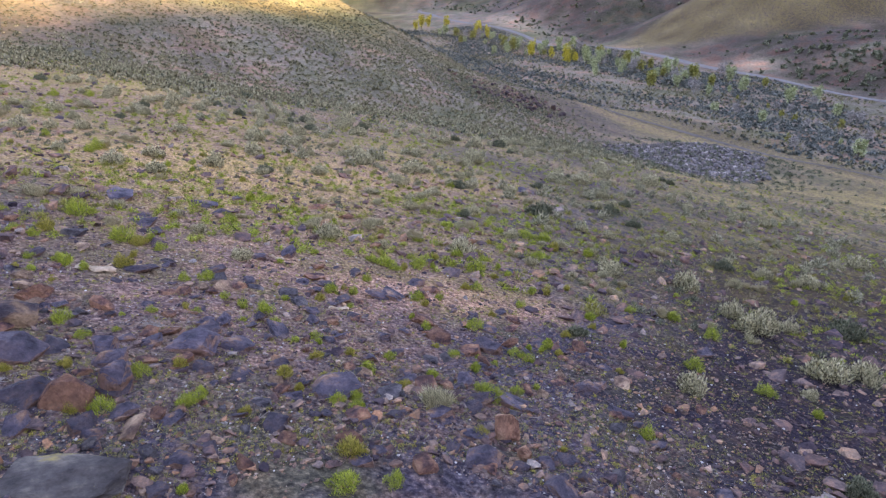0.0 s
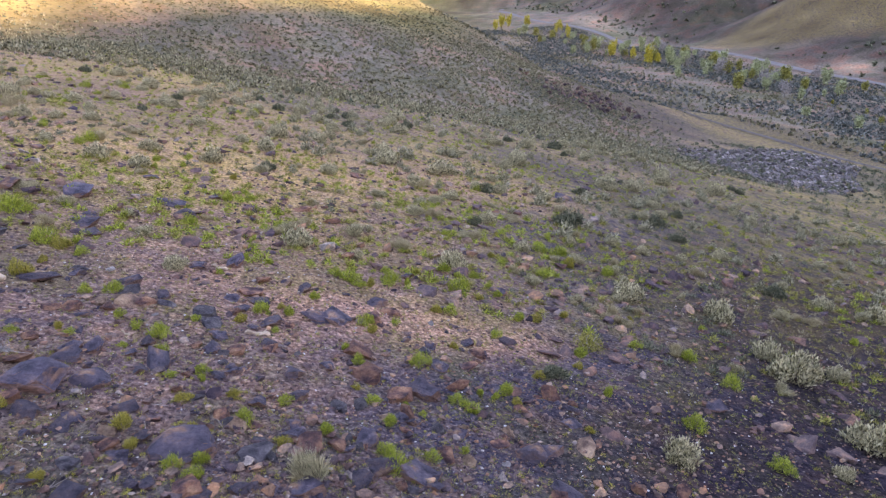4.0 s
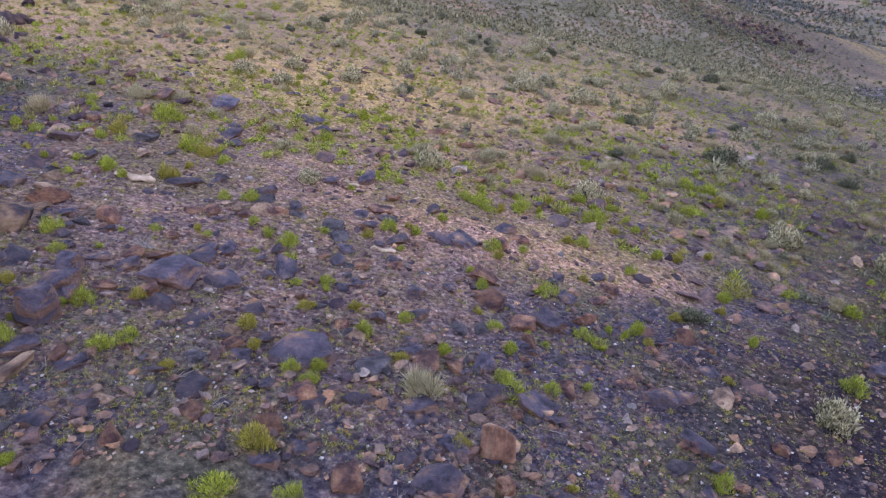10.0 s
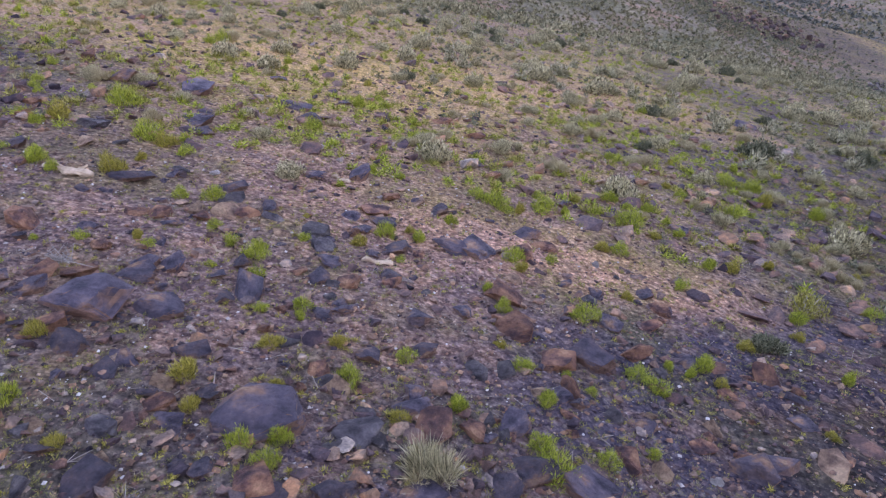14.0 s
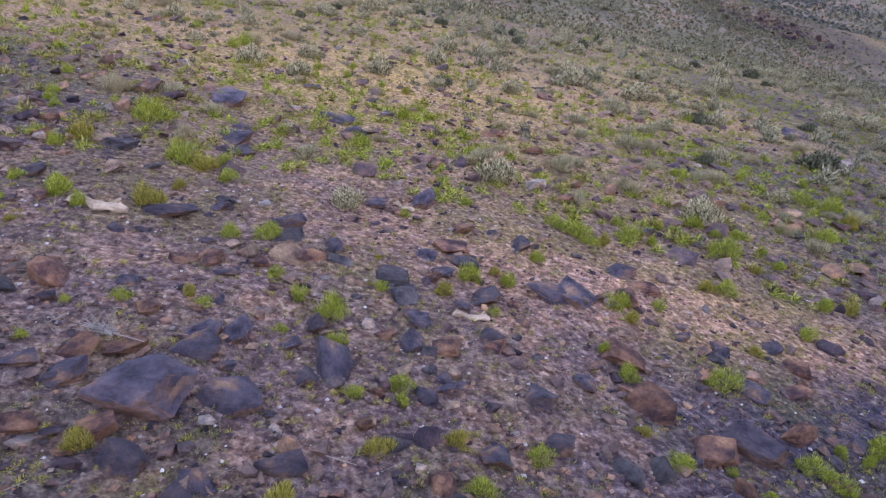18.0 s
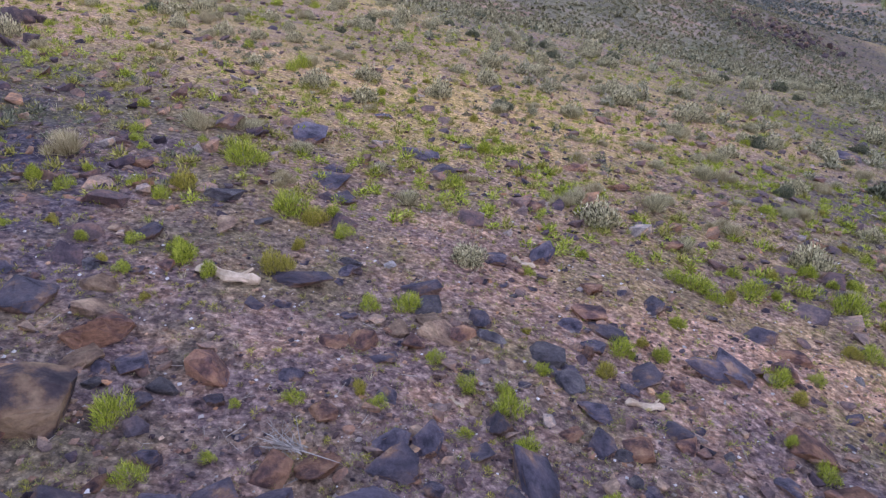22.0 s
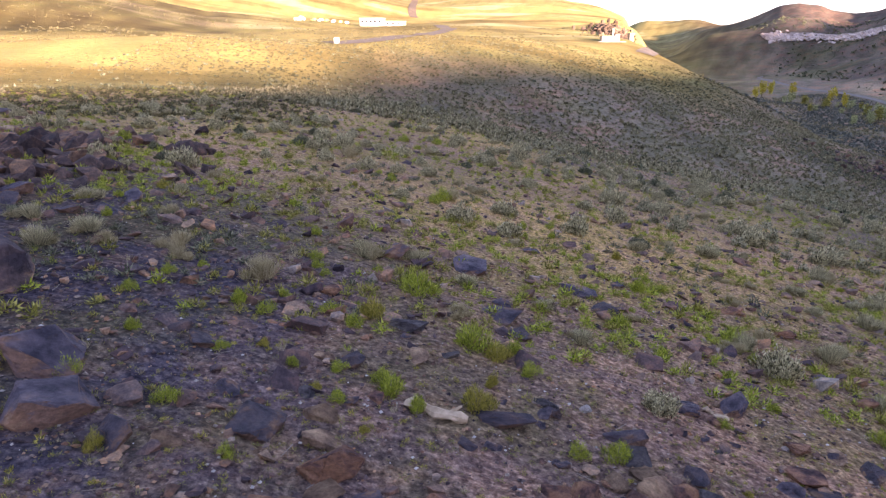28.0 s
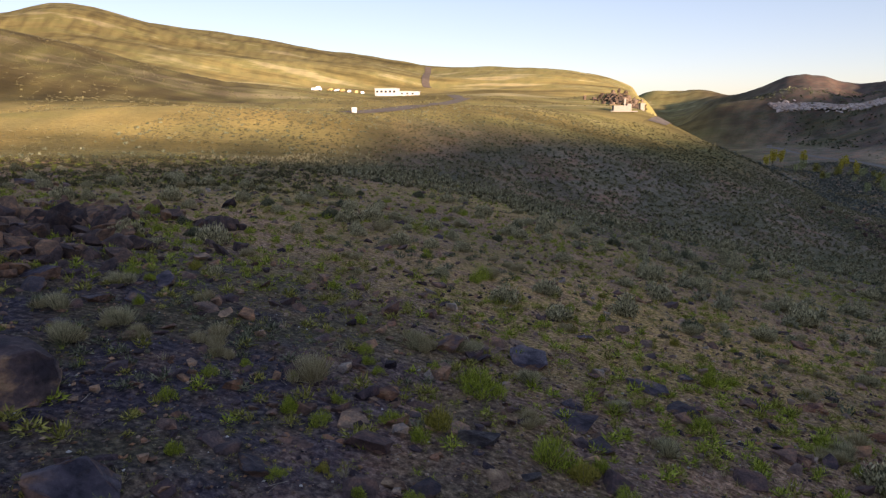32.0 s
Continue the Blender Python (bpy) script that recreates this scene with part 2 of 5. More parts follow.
GOLDEN_GREEN = material("yellowing_leaves", island_look((0.12, 0.11, 0.02), (0.36, 0.32, 0.05), (0.56, 0.47, 0.11)), 0.75, 0.2)
TREE_GREEN = material("cottonwood_leaves", island_look((0.2, 0.24, 0.1), (0.4, 0.43, 0.19), (0.58, 0.59, 0.33)), 0.7, 0.2)
WEEDS = material("mixed_weeds", island_look((0.06, 0.07, 0.03), (0.2, 0.22, 0.06), (0.36, 0.34, 0.09), (0.12, 0.15, 0.06), (0.5, 0.38, 0.12), (0.24, 0.27, 0.09), (0.42, 0.28, 0.1)), 0.85, 0.1)
STRAW = material("dry_grass_blades", island_look((0.22, 0.175, 0.085), (0.46, 0.385, 0.21), (0.66, 0.58, 0.37)), 0.85, 0.15)
TWIG = material("dry_twigs", island_look((0.12, 0.09, 0.07), (0.26, 0.21, 0.17), (0.42, 0.36, 0.3)), 0.85, 0.15)
BARE = material("bare_grey_branches", island_look((0.2, 0.175, 0.15), (0.36, 0.32, 0.275), (0.52, 0.47, 0.41)), 0.85, 0.15)
BARK = material("tree_bark", island_look((0.08, 0.06, 0.045), (0.13, 0.1, 0.08), (0.18, 0.15, 0.12)), 0.9, 0.1)
# scrub tone for sunlit ground, darkened to offset the low sun
SUNLIT_SCRUB = material("sunlit_olive_scrub", island_look((0.05, 0.045, 0.022), (0.13, 0.115, 0.055), (0.22, 0.195, 0.1)), 0.9, 0.1)
SLOPE_SAGE = material("slope_sage_leaves", island_look((0.06, 0.06, 0.035), (0.26, 0.25, 0.15), (0.42, 0.39, 0.24), (0.58, 0.54, 0.35)), 0.85, 0.1)
VALLEY_SAGE = material("valley_sage_leaves", island_look((0.06, 0.07, 0.06), (0.17, 0.18, 0.15), (0.31, 0.32, 0.26)), 0.85, 0.1)
HILL_SAGE = material("dull_sage_leaves", island_look((0.08, 0.075, 0.04), (0.28, 0.25, 0.14), (0.47, 0.42, 0.25)), 0.85, 0.1)
STONES = material("loose_stones", stone_look((0.035, 0.028, 0.036), (0.1, 0.075, 0.085), (0.34, 0.2, 0.12), (0.06, 0.045, 0.055), (0.19, 0.115, 0.09), (0.09, 0.075, 0.085), (0.3, 0.19, 0.13), (0.13, 0.1, 0.105), (0.42, 0.29, 0.19), (0.2, 0.14, 0.12), (0.4, 0.34, 0.28)), 0.88, 0.2)
CHIPS = material("pale_chips", island_look((0.36, 0.32, 0.28), (0.5, 0.46, 0.41), (0.72, 0.69, 0.64)), 0.85, 0.2)
SLABS = material("half_buried_stones", stone_look((0.05, 0.037, 0.044), (0.12, 0.088, 0.094), (0.075, 0.055, 0.064), (0.17, 0.108, 0.09), (0.1, 0.08, 0.086), (0.28, 0.165, 0.115), (0.14, 0.105, 0.105), (0.34, 0.235, 0.165)), 0.85, 0.2)
CRAG = material("brown_crag", stone_look((0.045, 0.034, 0.036), (0.1, 0.075, 0.072), (0.26, 0.165, 0.11), (0.07, 0.054, 0.058), (0.15, 0.105, 0.088)), 0.9, 0.15)
KNOB = material("rusty_crag", stone_look((0.04, 0.032, 0.025), (0.12, 0.09, 0.065), (0.08, 0.06, 0.045), (0.18, 0.14, 0.1)), 0.9, 0.15)
TALUS = material("talus_stones", stone_look((0.08, 0.075, 0.075), (0.2, 0.19, 0.18), (0.13, 0.12, 0.115), (0.38, 0.36, 0.33)), 0.88, 0.2)


def plain_look(a, b, scale=3.0):
    def build(node, link):
        where = node("ShaderNodeTexCoord").outputs["Object"]
        n = noise_of(node, link, where, scale, 6.0)
        return ramp_of(node, link, n, [(0.3, a), (0.7, b)]), (n, 0.2, 0.02)
    return build


GRAVEL_ROAD = material("pale_gravel_road", plain_look((0.2, 0.18, 0.16), (0.31, 0.28, 0.25), 0.4), 0.95, 0.1)
DIRT_ROAD = material("dirt_road", plain_look((0.13, 0.11, 0.09), (0.21, 0.18, 0.15), 0.4), 0.95, 0.1)
BROWN_TRACK = material("brown_track", plain_look((0.12, 0.09, 0.065), (0.2, 0.155, 0.115), 0.2), 0.95, 0.1)
PLASTER = material("pale_plaster", plain_look((0.42, 0.4, 0.36), (0.56, 0.54, 0.49)), 0.8, 0.2)
ROOFING = material("grey_roofing", plain_look((0.25, 0.24, 0.23), (0.38, 0.36, 0.34)), 0.7, 0.3)
CONCRETE = material("weathered_concrete", plain_look((0.2, 0.18, 0.15), (0.34, 0.31, 0.26)), 0.9, 0.1)
DARK_GLASS = material("dark_window_glass", plain_look((0.02, 0.025, 0.03), (0.04, 0.045, 0.05)), 0.15, 0.5)
WHITE_PAINT = material("white_vehicle_paint", plain_look((0.7, 0.7, 0.68), (0.8, 0.8, 0.78)), 0.35, 0.5)
ORANGE_PAINT = material("yellow_machine_paint", plain_look((0.4, 0.28, 0.1), (0.5, 0.36, 0.14)), 0.5, 0.4)
RUBBER = material("black_rubber", plain_look((0.02, 0.02, 0.02), (0.04, 0.04, 0.04)), 0.9, 0.1)
BLEACHED = material("bleached_wood", plain_look((0.3, 0.21, 0.13), (0.72, 0.57, 0.4), 6.0), 0.85, 0.15)
PINK_CUT = material("pink_quarried_stone", plain_look((0.5, 0.4, 0.35), (0.72, 0.62, 0.56), 0.08), 0.95, 0.1)

# ---- the lie of the land ----


def ease(a, b, v):
    s = np.clip((v - a) / (b - a), 0, 1)
    return s * s * (3 - 2 * s)


def bend(v, soft):
    """Zero below 0, v above, with a rounded corner."""
    return soft * np.logaddexp(0, v / soft)


def bump_at(x, y, cx, cy, sx, sy, turn=0.0):
    c, s = math.cos(radians(turn)), math.sin(radians(turn))
    u, v = (x - cx) * c + (y - cy) * s, (y - cy) * c - (x - cx) * s
    return np.exp(-0.5 * ((u / sx) ** 2 + (v / sy) ** 2))


def road_x(y):
    """The line of the valley road: x for y."""
    return 214 - 0.12 * np.clip(172 - y, 0, 300) - 19 * ease(225, 400, y) - 20 * ease(400, 560, y) + 36 * ease(590, 760, y)


def land(x, y):
    x, y = np.asarray(x, float), np.asarray(y, float)
    r, az = np.hypot(x, y), np.degrees(np.arctan2(x, y))
    xs = np.where(x < -8, -8 - 10 * np.tanh((-8 - x) / 10), x)
    yy = np.clip(y, -40, 120) - 15
    slope = -0.776 - 0.218 * xs - 0.074 * yy + 0.00033 * xs * yy - 0.00023 * yy**2
    slope = slope + 0.05 * np.clip(y - 25, 0, 90) * ease(-4, -48, x) - 2.2 * bump_at(x, y, 72, 88, 16, 16)
    slope = slope + 0.14 * bump_at(x, y, -1, 8, 3.9, 3.9) - 0.14 * bump_at(x, y, 4, 13, 4.5, 4.5)
    # the rounded sage hill across the gully, and the bench behind it
    edge = -30 + 0.5 * (np.clip(y, 0, 520) - 150)
    bench = 4.5 - 0.27 * bend(x - edge, 14) - 0.4 * bend(x - edge - 55, 9) * ease(165, 215, y)
    bench = bench + 0.033 * bend(r - 230, 30) * ease(14, -6, az) * (1 - 0.7 * ease(430, 700, r))
    # the hill's far end falls to the canyon
    beyond = 0.93 * (x - 47) + 0.36 * (y - 216)
    bench = bench - 0.5 * bend(beyond - 3, 6) * ease(205, 262, y) * np.where(y < 300, ease(20, 44, x - 0.15 * np.clip(y - 262, 0, 200)), ease(20, 44, x - 5.7) * ease(420, 300, y) + ease(6, 10, az) * ease(300, 420, y))
    w = ease(84, 150, y - 0.12 * x)
    z = slope * (1 - w) + bench * w
    # valley floor and the far bank
    floor = -31 + 17 * ease(350, 1000, y) * ease(12, 6, az)
    z = floor + bend(z - floor, 3.0)
    z = z + 3.0 * bump_at(x, y, 90, 113, 9, 14, 10)
    e = x - road_x(y) - 22
    bank = 0.2 * bend(e, 10) * ease(-250, 100, y) * (1 - 0.75 * ease(480, 900, y))
    bank = bank * (1 + 0.45 * np.sin(y / 48 + 0.6 * np.sin(x / 70)) + 0.22 * np.sin(y / 19 + x / 33)) * (1 + 0.5 * bump_at(x, y, 300, 330, 60, 70))
    bank = 78 * (1 - np.exp(-np.maximum(bank, 0) / 60))
    z = z + bank
    # the long dark ridge that closes the canyon
    z = z + 33 * ease(690, 860, r) * ease(8.5, 12.5, az) * ease(34, 24, az)
    # folds of the hills across the road
    z = z + 15 * bump_at(x, y, 350, 318, 75, 38, -12) - 17 * bump_at(x, y, 315, 405, 70, 26, 12) + 16 * bump_at(x, y, 300, 500, 60, 45)
    z = z + 4.5 * bump_at(x, y, 262, 232, 22, 12, 30) * ease(238, 250, x)
    smooth = 1 - 0.9 * bump_at(x, y, 330, 320, 110, 36, -12)
    z = z + ease(225, 265, x) * ease(1000, 600, y) * smooth * (4.5 * np.abs(np.sin(y / 17 + 1.4 * np.sin(x / 58))) + 2.0 * np.abs(np.sin(y / 7.3 + x / 21)))
    # skyline hills far off
    sky_az = [-180, -95, -60, -41, -36, -26, -15, -9.7, -0.8, 3, 6, 9, 14, 18.1, 21.6, 26, 40, 60, 120, 180]
    sky_up = [60, 120, 160, 113, 143, 100.4, 76, 52, 54.6, 48, 31, -1.5, 15.0, 45, 5.0, 43, 60, 60, 40, 60]
    near_up = [60, 40, 50, 44, 34, 10, 0, 0, 0, 0, 0, 0, 0, 0, 0, 0, 0, 0, 30, 60]
    up = (np.interp(az - 1.3, sky_az, sky_up) + np.interp(az, sky_az, sky_up) + np.interp(az + 1.3, sky_az, sky_up)) / 3
    z = z + up * ease(480, 1250, r) * (1 - 0.5 * ease(1300, 2600, r))
    z = z + 0.82 * np.interp(az, sky_az, near_up) * ease(230, 480, r) * (1 - ease(520, 800, r))
    z = z + 6 * bump_at(x, y, 45, 385, 26, 18)
    z = z + 62 * bump_at(x, y, 520, 2950, 75, 200) + 50 * bump_at(x, y, 395, 2950, 60, 200)
    # the hill behind, whose shade lies over the near slope
    along, across = 0.766 * x + 0.643 * y, -0.643 * x + 0.766 * y
    ridge = 42.5 + 6 * ease(10, 75, along) + 60 * ease(215, 640, along)
    lift = ease(-800, -450, along) * np.exp(-0.5 * ((across + 205) / 58) ** 2)
    z = z + (ridge - z) * lift
    # undulation that grows with distance
    k = np.clip(r / 120, 0, 1)
    z = z + k * 1.1 * (np.sin(x / 17 + 0.6 * np.sin(y / 23)) * np.sin(y / 21 + 1.3)) * ease(40, 200, r)
    z = z + 5.0 * ease(350, 800, r) * np.sin(x / 61 + 1.7 * np.sin(y / 83)) * np.sin(y / 97 + 0.4)
    z = z + 0.05 * np.sin(x * 1.7 + 0.8 * np.sin(y * 1.1)) * np.sin(y * 1.45 + 0.5) * (1 - 0.6 * k)
    z = z + 0.025 * np.sin(x * 4.1 + 1.2 * np.sin(y * 2.3)) * np.sin(y * 3.7 + 0.2) * (1 - k)
    return z


def height(x, y):
    return float(land(x, y))


def mesh_from(name, verts, faces, mat, smooth=False):
    """A mesh from arrays; faces all of one size."""
    verts, faces = np.asarray(verts, np.float32), np.asarray(faces, np.int32)
    me = bpy.data.meshes.new(name)
    me.vertices.add(len(verts))
    me.vertices.foreach_set("co", verts.ravel())
    size = faces.shape[1]
    me.loops.add(faces.size)
    me.loops.foreach_set("vertex_index", faces.ravel())
    me.polygons.add(len(faces))
    me.polygons.foreach_set("loop_start", np.arange(0, faces.size, size, dtype=np.int32))
    me.polygons.foreach_set("loop_total", np.full(len(faces), size, np.int32))
    me.update(calc_edges=True)
    me.polygons.foreach_set("use_smooth", np.full(len(faces), smooth))
    me.materials.append(mat)
    return me


angles = np.radians(np.concatenate([np.arange(-64, 80, 0.3), np.arange(80, 296, 3.0)]))
radii = np.concatenate([[0.001], 0.5 * 1.0265 ** np.arange(0, 340)])
grid_a, grid_r = np.meshgrid(angles, radii)
gx, gy = -2 + grid_r * np.sin(grid_a), 2 + grid_r * np.cos(grid_a)
gz = land(gx, gy)
count_a, count_r = len(angles), len(radii)
idx = np.arange(count_a * count_r).reshape(count_r, count_a)
after = np.roll(idx, -1, axis=1)
quads = np.stack([idx[:-1], idx[1:], after[1:], after[:-1]], -1).reshape(-1, 4)
ground_mesh = mesh_from("ground", np.stack([gx, gy, gz], -1).reshape(-1, 3), quads, GROUND, True)
far_r, far_az = np.hypot(gx, gy), np.degrees(np.arctan2(gx, gy))
patch = 0.5 + 0.5 * np.sin(gx / 5.1 + 1.1 * np.sin(gy / 7)) * np.sin(gy / 6.3 + 0.7)
green = 0.8 * ease(13, 24, gy + 0.3 * gx) * (0.35 + 0.65 * patch) * (1 - ease(70, 110, gy))
wider = 0.5 + 0.5 * np.sin(gx / 9 + 1.4 * np.sin(gy / 12)) * np.sin(gy / 8 + 0.3 * gx)
green = np.maximum(green, 0.35 * wider * ease(9, 18, gx - 0.25 * gy + 3) * ease(20, 40, gy)) + (0.2 + 0.4 * ease(62, 84, gx - 0.3 * (gy - 80))) * ease(28, 45, gx) * ease(215, 180, gy) * ease(112, 98, gx)
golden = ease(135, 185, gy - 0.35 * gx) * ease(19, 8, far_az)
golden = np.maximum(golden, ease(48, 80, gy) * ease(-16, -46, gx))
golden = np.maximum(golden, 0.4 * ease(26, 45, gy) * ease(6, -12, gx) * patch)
green = np.maximum(green, 0.8 * ease(110, 126, gx) * ease(140, 128, gx) * ease(60, 90, gy) * ease(220, 170, gy))
flank = ease(58, 76, gx) * ease(128, 116, gx) * ease(85, 102, gy) * ease(235, 200, gy)
swell = ease(0.28, 0.62, bump_at(gx, gy, 320, 318, 100, 34, -12))
green = np.maximum(green, np.maximum(0.4 * flank, swell))
scrubby = (1 - 0.8 * flank) * (1 - swell) * (ease(72, 100, gy) * (1 - golden) + ease(95, 150, gx) * (1 - golden)) * (1 - 0.7 * bump_at(gx, gy, 122, 125, 6, 40))
meadow_x = gx + 0.12 * (gy - 120)
meadow = ease(92, 101, meadow_x) * ease(127, 117, meadow_x) * ease(40, 75, gy) * ease(235, 200, gy)
green, scrubby = np.maximum(green, 0.85 * meadow), scrubby * (1 - 0.9 * meadow)
# darker soil low on the near slope, partly lens falloff, and dusty bare patches
pale = 0.5 - 0.42 * np.clip(0.5 * ease(11, 3, gy - 0.1 * np.abs(gx)) + ease(5, 15, gx) * ease(36, 14, gy), 0, 1) * (0.6 + 0.4 * patch)
pale = pale - 0.22 * ease(-7, -13, gx) * ease(30, 16, gy) + 0.14 * ease(-5, -10, gx) * ease(20, 30, gy) * ease(75, 60, gy) - 0.2 * bump_at(gx, gy, 4.5, 10.5, 2.6, 2.4)
pale = pale + 0.5 * bump_at(gx, gy, 2.6, 14.3, 2.6, 0.9, -12) + 0.35 * bump_at(gx, gy, -1, 30, 5, 2.5, 10) + 0.1 * bump_at(gx, gy, 8, 33, 7, 4) - 0.16 * ease(4, 12, gx) * ease(50, 28, gy)
# middle of the slope toned lighter
pale = pale + 0.22 * bump_at(gx, gy, -1, 21, 7, 11) + 0.17 * ease(18, 34, gy) * ease(84, 66, gy) * ease(24, 6, gx)
stripe = 0.5 + 0.5 * np.sin(gx / 7 + 1.2 * np.sin(gy / 31)) * np.sin(gy / 45 + gx / 15)
# far bank toned darker; faint stripes over the valley floor
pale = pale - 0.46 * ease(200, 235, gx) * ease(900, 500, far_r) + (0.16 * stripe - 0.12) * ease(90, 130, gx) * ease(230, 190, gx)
pale = pale + 0.5 * bump_at(gx, gy, 160, 386, 9, 16) + 0.95 * bump_at(gx, gy, 229, 256, 6, 9) + 0.45 * bump_at(gx, gy, 258, 228, 12, 7)
pale = pale + 0.3 * (wider - 0.55) * ease(18, 30, gy) + 0.2 * swell + 0.55 * bump_at(gx, gy, 206, 478, 7, 30, 8) - 0.2 * bump_at(gx, gy, 61, 150, 15, 9)
# dusky far hills, the olive ridge before them with painted shade, bleached flats
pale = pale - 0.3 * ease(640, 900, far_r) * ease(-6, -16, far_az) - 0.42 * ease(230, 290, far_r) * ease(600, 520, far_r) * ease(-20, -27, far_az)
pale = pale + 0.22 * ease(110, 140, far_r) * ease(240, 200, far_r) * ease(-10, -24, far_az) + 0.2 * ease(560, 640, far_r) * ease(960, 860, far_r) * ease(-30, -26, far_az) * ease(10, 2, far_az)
# canyon ridge and peak: shade put into the tone where none is cast
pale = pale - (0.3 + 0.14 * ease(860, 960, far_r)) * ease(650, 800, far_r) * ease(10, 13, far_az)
# lower right darkened: lens corner falloff put into the ground tone
pale = pale - 0.34 * ease(1.5, 7, gx) * ease(17, 8, gy)
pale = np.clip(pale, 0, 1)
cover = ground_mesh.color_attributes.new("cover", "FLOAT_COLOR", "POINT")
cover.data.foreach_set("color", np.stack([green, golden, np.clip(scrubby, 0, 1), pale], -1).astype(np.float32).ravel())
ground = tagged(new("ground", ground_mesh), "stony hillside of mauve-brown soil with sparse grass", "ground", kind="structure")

# ---- builders ----
rng = np.random.default_rng(7)


def part(name, me, parent, label=""):
    """One mesh as a part under a thing or a part."""
    ob = new(name, me)
    ob.parent = parent
    return tagged(ob, label) if label else ob


def hewn(points, seed, wear=0.035, boxy=0.5, rough=0.0):
    """A broken stone of about unit width: flat faces, worn edges."""
    g = np.random.default_rng(seed)
    round_ = g.normal(size=(points, 3))
    round_ /= np.linalg.norm(round_, axis=1)[:, None]
    cube = round_ / np.abs(round_).max(axis=1)[:, None]
    cloud = (round_ * (1 - boxy) + cube * boxy) * g.uniform(0.82, 1.05, (points, 1)) * (1.0, g.uniform(0.7, 1.0), g.uniform(0.8, 1.05))
    bm = bmesh.new()
    for c in cloud:
        bm.verts.new(c)
    found = bmesh.ops.convex_hull(bm, input=bm.verts[:])
    bmesh.ops.delete(bm, geom=list({v for v in bm.verts if not v.link_faces}), context="VERTS")
    bmesh.ops.dissolve_limit(bm, angle_limit=0.24, verts=bm.verts[:], edges=bm.edges[:])
    if wear:
        bmesh.ops.bevel(bm, geom=bm.edges[:], offset=wear, segments=1, affect="EDGES", clamp_overlap=True)
    bmesh.ops.triangulate(bm, faces=bm.faces[:])
    if rough:
        for _ in range(2):
            bmesh.ops.subdivide_edges(bm, edges=[e for e in bm.edges if e.calc_length() > 0.16], cuts=1)
            bmesh.ops.triangulate(bm, faces=bm.faces[:])
        for v in bm.verts:
            v.co += Vector(g.normal(scale=rough, size=3))
    bm.verts.ensure_lookup_table()
    bm.verts.index_update()
    verts = np.array([v.co[:] for v in bm.verts])
    faces = np.array([[v.index for v in f.verts] for f in bm.faces])
    bm.free()
    return verts / (verts[:, 0].max() - verts[:, 0].min()), faces


BOULDERS = {}
for name, mat in (("d", BASALT), ("r", REDROCK), ("t", TANROCK), ("g", GREYROCK), ("p", PALEROCK)):
    BOULDERS[name] = [mesh_from("rock", *hewn(17, 11 * n + ord(name), 0.035, 0.62, 0.015), mat) for n in range(8 if name in "dr" else 5)]
ROCK_WORDS = {"d": "dark purple-grey basalt", "r": "red-brown volcanic", "t": "tan weathered", "g": "lichened grey", "p": "pale whitish"}
rock_count = [0]


def rock(kind, x, y, size, flat=0.0, tall=0.0, label="", shape=None):
    """A stone bedded in the soil, size across."""
    n = rock_count[0]
    rock_count[0] += 1
    size *= 0.95
    me = shape or BOULDERS[kind][n % len(BOULDERS[kind])]
    ob = new("boulder" if size > 0.45 else "rock", me)
    flat = flat or (0.66 if x < -5.3 and y < 13.2 else 0.42)
    high = tall or flat * size * (0.85 + 0.3 * ((n * 7) % 10) / 10)
    ob.scale = (size * 1.04, size * (0.78 + 0.04 * (n % 6)), high)
    ob.rotation_euler = (0.22 * math.sin(n * 2.1), 0.2 * math.cos(n * 1.7) + 0.12, n * 2.399)
    ob.location = (x, y, height(x, y) + 0.06 * high)
    words = label or f"{ROCK_WORDS[kind]} {'boulder' if size > 0.45 else 'rock'} {'half-buried in' if n % 2 else 'lying on'} the stony soil"
    return tagged(ob, words, "rock", "rocks on the slope")


def leaves(centres, ways, lengths, widths, g):
    """Leaf blades as pointed quads: from each centre along its way, their faces turned to the light."""
    side = np.cross(ways, g.normal(scale=0.45, size=ways.shape) + (0, 0, 1))
    side /= np.linalg.norm(side, axis=1)[:, None] + 1e-9
    mid = centres + 0.55 * lengths[:, None] * ways
    verts = np.stack([centres, mid + side * widths[:, None] / 2, centres + lengths[:, None] * ways, mid - side * widths[:, None] / 2], 1)
    return verts.reshape(-1, 3), np.arange(4 * len(centres)).reshape(-1, 4)


def rods(starts, ends, r0, r1, sides=3):
    """Tapered sticks from starts to ends."""
    axis = ends - starts
    axis = axis / (np.linalg.norm(axis, axis=1)[:, None] + 1e-9)
    u = np.cross(axis, np.array([0.31, 0.17, 0.93]))
    u /= np.linalg.norm(u, axis=1)[:, None] + 1e-9
    v = np.cross(axis, u)
    turn = 2 * math.pi * np.arange(sides) / sides
    ring = np.cos(turn)[None, :, None] * u[:, None] + np.sin(turn)[None, :, None] * v[:, None]
    low = starts[:, None] + ring * np.reshape(r0, (-1, 1, 1))
    top = ends[:, None] + ring * np.reshape(r1, (-1, 1, 1))
    verts = np.concatenate([low, top], 1).reshape(-1, 3)
    k = np.arange(sides)
    face = np.stack([k, (k + 1) % sides, (k + 1) % sides + sides, k + sides], -1)
    faces = (np.arange(len(starts))[:, None, None] * 2 * sides + face[None]).reshape(-1, 4)
    return verts, faces


